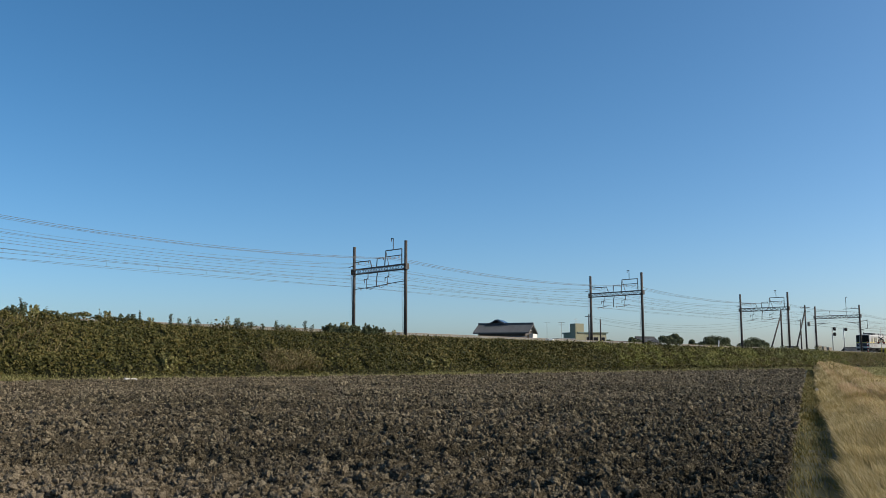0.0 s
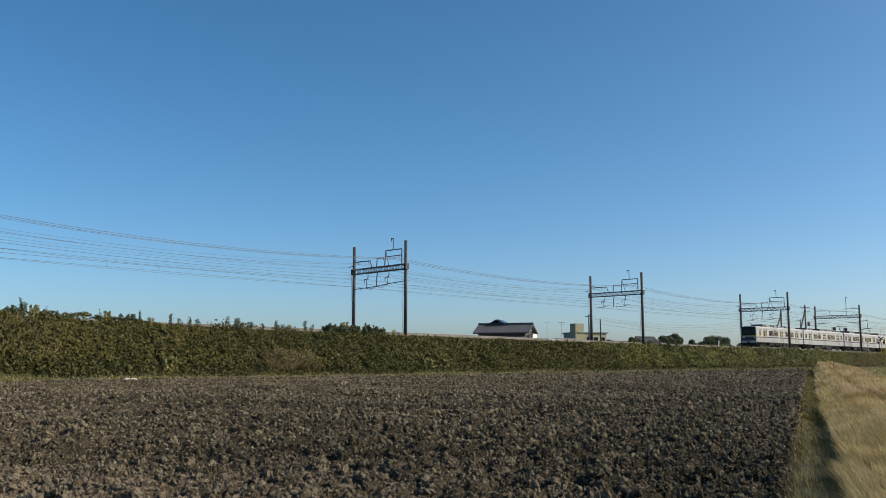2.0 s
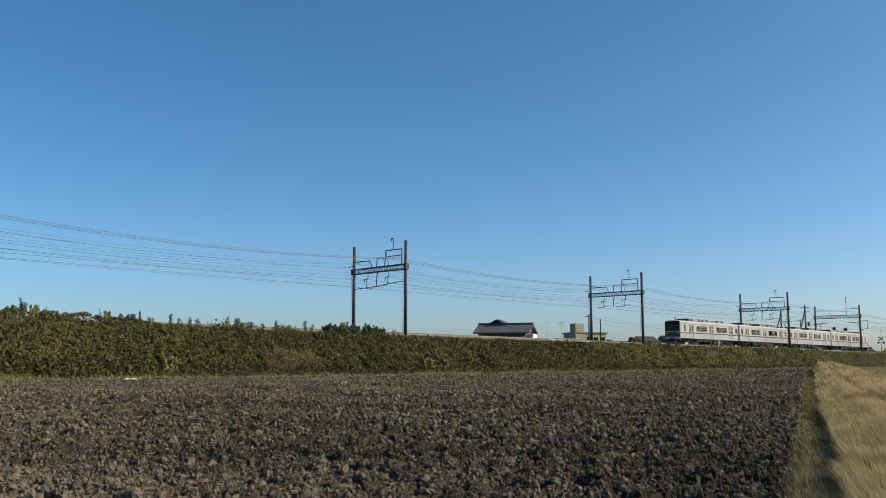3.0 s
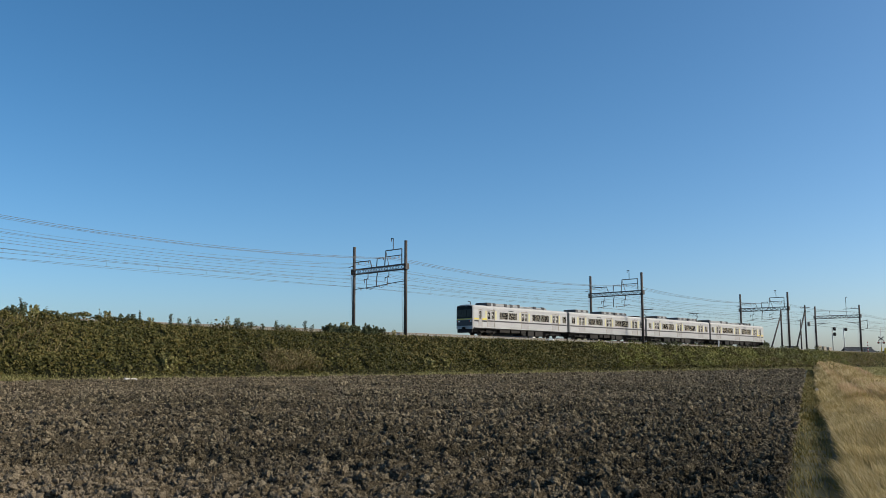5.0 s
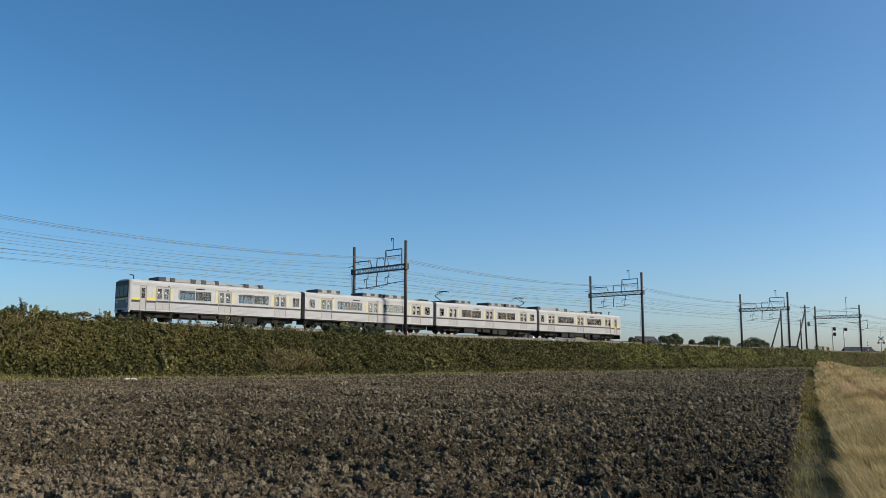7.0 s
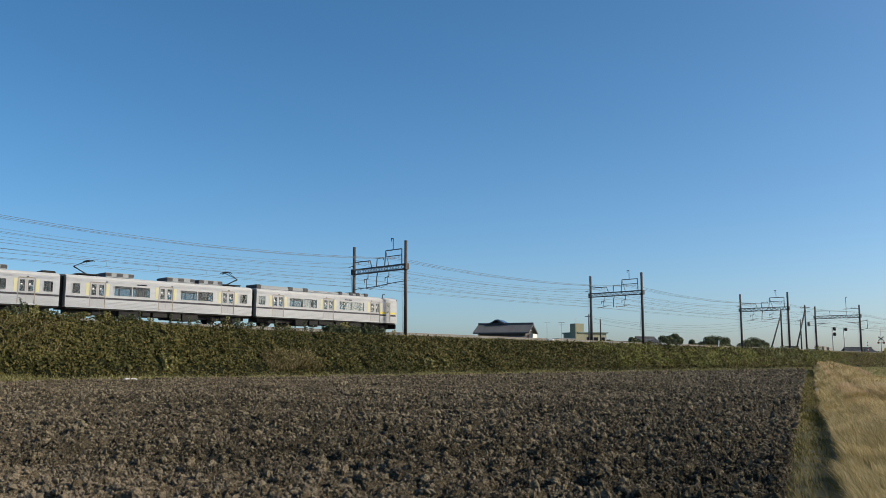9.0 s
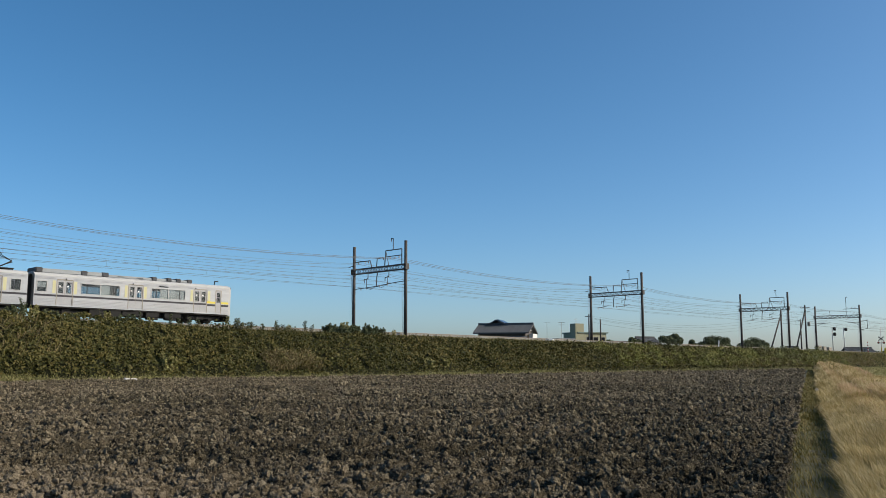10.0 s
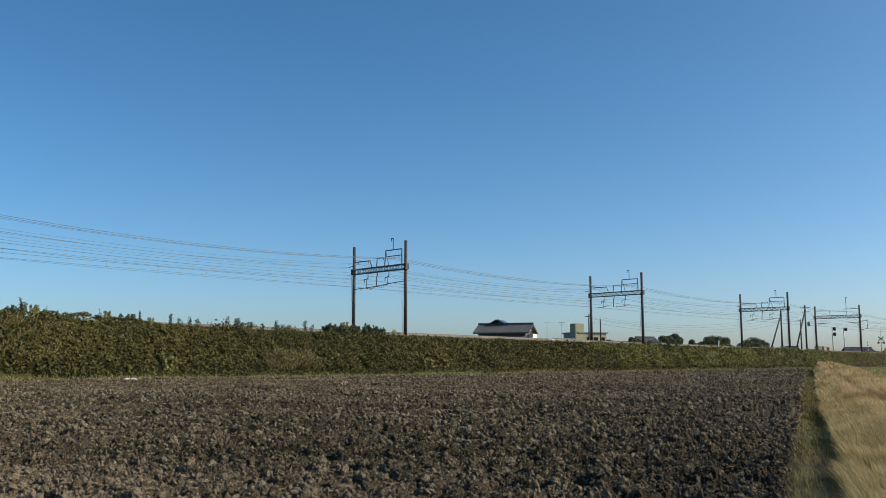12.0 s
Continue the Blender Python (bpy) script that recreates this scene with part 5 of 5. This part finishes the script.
for i, (u, h, w, n) in enumerate(((22.6, 1.5, 1.5, 700), (23.4, 1.75, 1.2, 700), (24.5, 1.6, 1.0, 600), (25.2, 1.2, 1.3, 420), (26.0, 1.15, 0.8, 320), (27.3, 0.8, 1.2, 260), (29.46, 1.45, 0.25, 40), (30.0, 1.5, 0.75, 420), (30.8, 0.9, 0.9, 220), (31.5, 1.2, 0.8, 340), (32.1, 1.15, 0.7, 260), (32.8, 1.35, 0.25, 70), (33.8, 0.8, 0.9, 160), (35.5, 1.25, 0.3, 110), (36.3, 0.9, 0.6, 90), (37.3, 1.05, 0.5, 80), (38.0, 1.0, 0.6, 90), (40.96, 1.35, 0.25, 130), (42.0, 1.1, 0.9, 330), (43.1, 0.75, 0.7, 160), (44.6, 0.6, 0.7, 90), (46.0, 1.05, 0.3, 110), (47.5, 0.6, 0.8, 90), (49.3, 1.55, 0.4, 110), (50.0, 0.8, 0.5, 70), (51.8, 0.95, 1.2, 620), (52.8, 1.2, 1.4, 900), (54.0, 1.2, 1.5, 900), (55.2, 1.0, 1.3, 700), (56.8, 1.2, 1.0, 520), (58.0, 1.1, 0.9, 380), (59.1, 0.8, 0.9, 110), (60.4, 0.55, 1.0, 90), (107.5, 0.5, 1.4, 160), (109.5, 0.65, 1.6, 200), (112.0, 0.85, 2.0, 300), (114.2, 1.0, 1.6, 280))):
    sprout(u, 0.436, h, w, n, 100 + i, 0.12, "verge" if i % 5 == 2 else "hazed_leaf")
for i, (u, h, w) in enumerate(((52.2, 0.75, 2.0), (53.6, 0.85, 2.2), (55.0, 0.8, 2.0), (56.6, 0.7, 2.0), (58.2, 0.55, 1.8))):
    sprout(u, 0.436, h, w, 1500, 140 + i, 0.13, "hazed_leaf", "low dense shrub spreading along the bank top")
for i, (u, v, h, w, n) in enumerate(((32.8, 0.06, 1.7, 1.6, 500), (60.5, 0.07, 1.1, 2.2, 500), (63.0, 0.07, 1.0, 2.0, 420), (49.5, 0.09, 1.2, 1.6, 300))):
    sprout(u, v, h, w, n, 160 + i, 0.2, "verge", "olive bushy weed at the foot of the bank", "weed")


def tuft(name, label, cat, u0, u1, v0, v1, count, h, wd, mat, seed):
    nr = np.random.default_rng(seed)
    u, v = nr.uniform(u0, u1, count), nr.uniform(v0, v1, count)
    d, z = bank_profile(u, v)
    hh = h * nr.uniform(0.6, 1.25, count)
    lean = nr.normal(size=(count, 3)) * 0.35 + np.array([0, -0.25, 1.0])
    on = np.clip(np.minimum(v / 0.05, (0.435 - v) / 0.1), 0, 1)
    z = z + 0.8 * on * bank_lumps(u, d) - 0.1
    me = scatter_mesh(name, BLADE_V, BLADE_F, np.stack([u, d, z + 0.1], 1), frames_from(lean, nr), np.stack([np.full(count, wd), hh, hh], 1))
    me.materials.append(M[mat])
    tagged(new(name, me), label, cat, kind="stuff").matrix_basis = LINE


tuft("dry_reeds", "dead brown reeds on the bank", "reeds", 42.0, 47.2, 0.03, 0.16, 2000, 0.62, 0.08, "dry_reed", 61)
tuft("dry_reeds", "dead brown reeds on the bank", "reeds", 17, 26, 0.1, 0.42, 500, 0.8, 0.07, "dry_reed", 62)


def pale_clumps(name, label, u0, u1, v0, v1, hubs, per, size, mat, seed):
    """Broad leaves heaped in uneven clumps on the near slope."""
    nr = np.random.default_rng(seed)
    hu, hv, hr = nr.uniform(u0, u1, hubs), nr.uniform(v0, v1, hubs), nr.uniform(0.35, 1.1, hubs)
    hd, hz = bank_profile(hu, hv)
    off = nr.normal(size=(hubs, per, 3))
    off /= np.linalg.norm(off, axis=2, keepdims=True)
    off[:, :, 2] = np.abs(off[:, :, 2])
    pos = np.stack([hu, hd, hz + 0.35], 1)[:, None] + off * hr[:, None, None] * np.array([1.2, 0.8, 0.8]) * nr.uniform(0.6, 1.1, (hubs, per, 1))
    k = hubs * per
    me = scatter_mesh(name, LEAF_V, LEAF_F, pos.reshape(-1, 3), frames_from(off.reshape(-1, 3) + 0.5 * nr.normal(size=(k, 3)), nr), np.repeat(nr.uniform(0.6, 1.4, (k, 1)) * size, 3, 1))
    me.materials.append(M[mat])
    tagged(new(name, me), label, "creeper", kind="stuff").matrix_basis = LINE


pale_clumps("pale_creeper", "broad pale leaves heaped on the bank", 139, 161, 0.1, 0.42, 80, 60, 0.24, "pale_leaf", 63)
pale_clumps("light_creeper", "yellow-green creeper clumps on the bank", 92, 166, 0.04, 0.365, 500, 60, 0.2, "light_leaf", 72)
pale_clumps("yellow_creeper", "yellowing creeper clumps on the bank", 60, 150, 0.03, 0.36, 240, 70, 0.2, "kudzu", 70)
pale_clumps("yellow_creeper", "yellowing creeper clumps on the bank", 16, 60, 0.03, 0.42, 150, 90, 0.17, "kudzu", 71)
tuft("bank_grass", "rusty brown tall grass on the bank", "grass", 120, 178, 0.02, 0.12, 2200, 0.6, 0.08, "dry_reed", 64)
tuft("bank_grass", "rough green and brown grass near the crossing", "grass", 156, 290, 0.02, 0.44, 26000, 0.34, 0.10, "verge", 65)
tuft("bank_grass", "short green grass near the crossing", "grass", 160, 240, 0.1, 0.44, 14000, 0.3, 0.12, "green_grass", 73)
tuft("bank_grass", "pale yellow-green rough grass among the creeper", "grass", 100, 186, 0.03, 0.42, 2500, 0.5, 0.08, "verge", 68)
tuft("bank_grass", "rusty brown tall grass on the bank", "grass", 158, 250, 0.1, 0.44, 6000, 0.4, 0.09, "dry_reed", 66)
tuft("bank_grass", "green grass along the bank top", "grass", 20, 200, 0.41, 0.45, 5000, 0.4, 0.05, "green_grass", 67)


# ---- grass path beside the field ----
def path_xy(p, q):
    p, q = 1.235 * p, 1.235 * q
    return p * PATH_S + q * PATH_C, p * PATH_C - q * PATH_S


def path_height(p, q):
    base = np.interp(q, [-0.4, -0.15, 0.1, 0.28, 0.5, 0.78, 1.05, 1.25, 1.42, 1.55, 1.85, 2.6, 4.0, 9.0], [-0.14, -0.04, -0.05, -0.01, 0.04, 0.12, 0.2, 0.18, -0.02, 0.0, 0.2, 0.18, 0.12, 0.05])
    climb = np.interp(p, [0, 35, 80, 112], [0, 0, 0.45, 0.85]) * np.interp(q, [0.2, 0.9, 2.0, 4.0], [0, 1, 1, 0.25])
    return base + climb + 0.10 * (soft_noise(p, q, 1.7, 51) - 0.5) + 0.06 * soft_noise(p, q, 0.4, 52)


def build_path():
    ps = np.concatenate([np.arange(-6, 3, 0.5), 3 * 1.02 ** np.arange(185)])
    qs = np.concatenate([np.linspace(-0.4, 1.6, 40), np.linspace(1.7, 16, 30)])
    p, q = np.meshgrid(ps, qs, indexing="ij")
    x, y = path_xy(p, q)
    z = path_height(p, q)
    z[:, -1] = -0.14
    me = mesh_of("grass_path", np.stack([x, y, z], 2).reshape(-1, 3), grid_faces(*p.shape), True)
    me.materials.append(M["ground"])
    tagged(new("grass_path", me), "narrow earth path overgrown with dry grass", "path", kind="structure")
    rng = np.random.default_rng(91)

    def blades(name, label, mat, count, p0, p1, qf, h, wd, lean, power=0.6):
        p = p0 + (p1 - p0) * rng.random(count) ** (1 / (2 * power))
        q = qf(p, rng.random(count))
        q = q + np.where(q > 0.2, 0.16 * (soft_noise(p, 0 * p, 1.3, 60) - 0.5) + 0.1 * (soft_noise(p, 0 * p, 0.4, 61) - 0.5), 0)
        x, y = path_xy(p, q)
        hh = h * rng.uniform(0.5, 1.35, count) * (0.6 + 0.35 * soft_noise(p, q, 0.3, 55) + 0.45 * soft_noise(p, q, 2.2, 56))
        hh *= 0.3 + 0.7 * np.clip(np.abs(q - 1.45) / 0.22, 0, 1)
        yaw = lean + rng.normal(size=count) * 0.8 + 2.4 * (soft_noise(p, q, 0.23, 57) - 0.5) + 1.5 * (soft_noise(p, q, 1.9, 58) - 0.5)
        s, c = np.sin(yaw), np.cos(yaw)
        zax = np.stack([0.22 * c + 0.22 * rng.normal(size=count), 0.22 * s + 0.22 * rng.normal(size=count), np.ones(count)], 1)
        zax /= np.linalg.norm(zax, axis=1, keepdims=True)
        yax = np.stack([c, s, np.zeros(count)], 1)
        xax = np.cross(yax, zax)
        xax /= np.linalg.norm(xax, axis=1, keepdims=True)
        yax = np.cross(zax, xax)
        fr = np.stack([xax, yax, zax], 2)
        w = wd * (1 + np.clip(p - 10, 0, 80) / 18)
        me = scatter_mesh(name, BLADE_V, BLADE_F, np.stack([x, y, path_height(p, q) - 0.02], 1), fr, np.stack([w, hh * 0.62, hh * 1.1], 1))
        me.materials.append(M[mat])
        tagged(new(name, me), label, "grass", kind="stuff")
    to_field = math.pi - radians(22.2)
    straw, rusty = "tall dry straw-coloured grass leaning over the path", "rusty pink dry grass in a band along the path"
    blades("straw_grass", straw, "straw", 62000, 5.5, 24, lambda p, r: 0.26 + r * (0.3 + 0.06 * p), 0.24, 0.010, to_field)
    blades("straw_grass", straw, "straw", 34000, 20, 50, lambda p, r: 0.28 + r * (0.85 + 0.05 * p), 0.24, 0.010, to_field)
    blades("straw_grass", straw, "straw", 16000, 45, 112, lambda p, r: 0.3 + r * (0.6 + 0.03 * p), 0.3, 0.011, to_field)
    blades("rusty_grass", rusty, "rust_grass", 12000, 9, 34, lambda p, r: np.where(r < 0.6, 0.72 + 0.85 * r, 1.58 + (r - 0.6) * 1.6) + 0.006 * p, 0.26, 0.006, to_field)
    blades("rusty_grass", rusty, "rust_grass", 14000, 24, 108, lambda p, r: np.where(r < 0.4, 0.9 + r, 1.6 + (r - 0.4) * 0.05 * p), 0.26, 0.010, to_field)
    blades("ditch_grass", "short green weeds in the shallow ditch", "green_grass", 17000, 5.0, 40, lambda p, r: -0.3 + 0.7 * r, 0.1, 0.009, to_field)
    blades("verge_grass", "low green grass on the slope by the crossing", "verge", 14000, 40, 118, lambda p, r: 2.2 + r * 0.075 * p, 0.2, 0.012, to_field)
    blades("ditch_grass", "short green weeds in the shallow ditch", "green_grass", 6000, 30, 110, lambda p, r: -0.3 + 0.6 * r, 0.14, 0.01, to_field)


build_path()
weed = thing("tall_weed", "tall thin green weed standing in dry grass", "weed", pose(28.6, 66.0, 0.1))
s = Shape().line([(0, 0, -0.1), (0.03, 0, 0.6), (0.0, 0, 1.35)], 0.018)
for i in range(9):
    a = i * 2.3
    s.bar((0.01, 0, 0.3 + 0.1 * i), (0.01 + 0.3 * math.cos(a), 0.3 * math.sin(a), 0.42 + 0.1 * i), 0.012, 4, 0.02)
part("stem", s, "green_grass", weed)


# ---- what moves ----
TRAIN_ROWS = [(0.0, 193.55), (0.5, 181.52), (1.0, 169.26), (1.5, 156.95), (2.0, 144.69), (2.5, 132.57), (3.0, 120.66), (3.5, 108.99), (4.0, 97.56), (4.5, 86.37), (5.0, 75.41), (5.5, 64.64), (6.0, 54.03), (6.5, 43.56), (7.0, 33.28), (7.5, 22.75), (8.0, 12.37), (8.5, 2.02), (9.0, -8.31), (9.5, -18.61), (10.0, -28.81), (10.5, -38.86), (11.0, -48.8), (11.5, -58.8), (12.0, -68.8)]


def motions():
    for car, back in TRAIN:
        walk(car, [(t, LINE @ pose(u + back, NEAR_TRACK, rail(u + back), 0, math.degrees(math.atan(GRADE)), 0)) for t, u in TRAIN_ROWS])


motions()
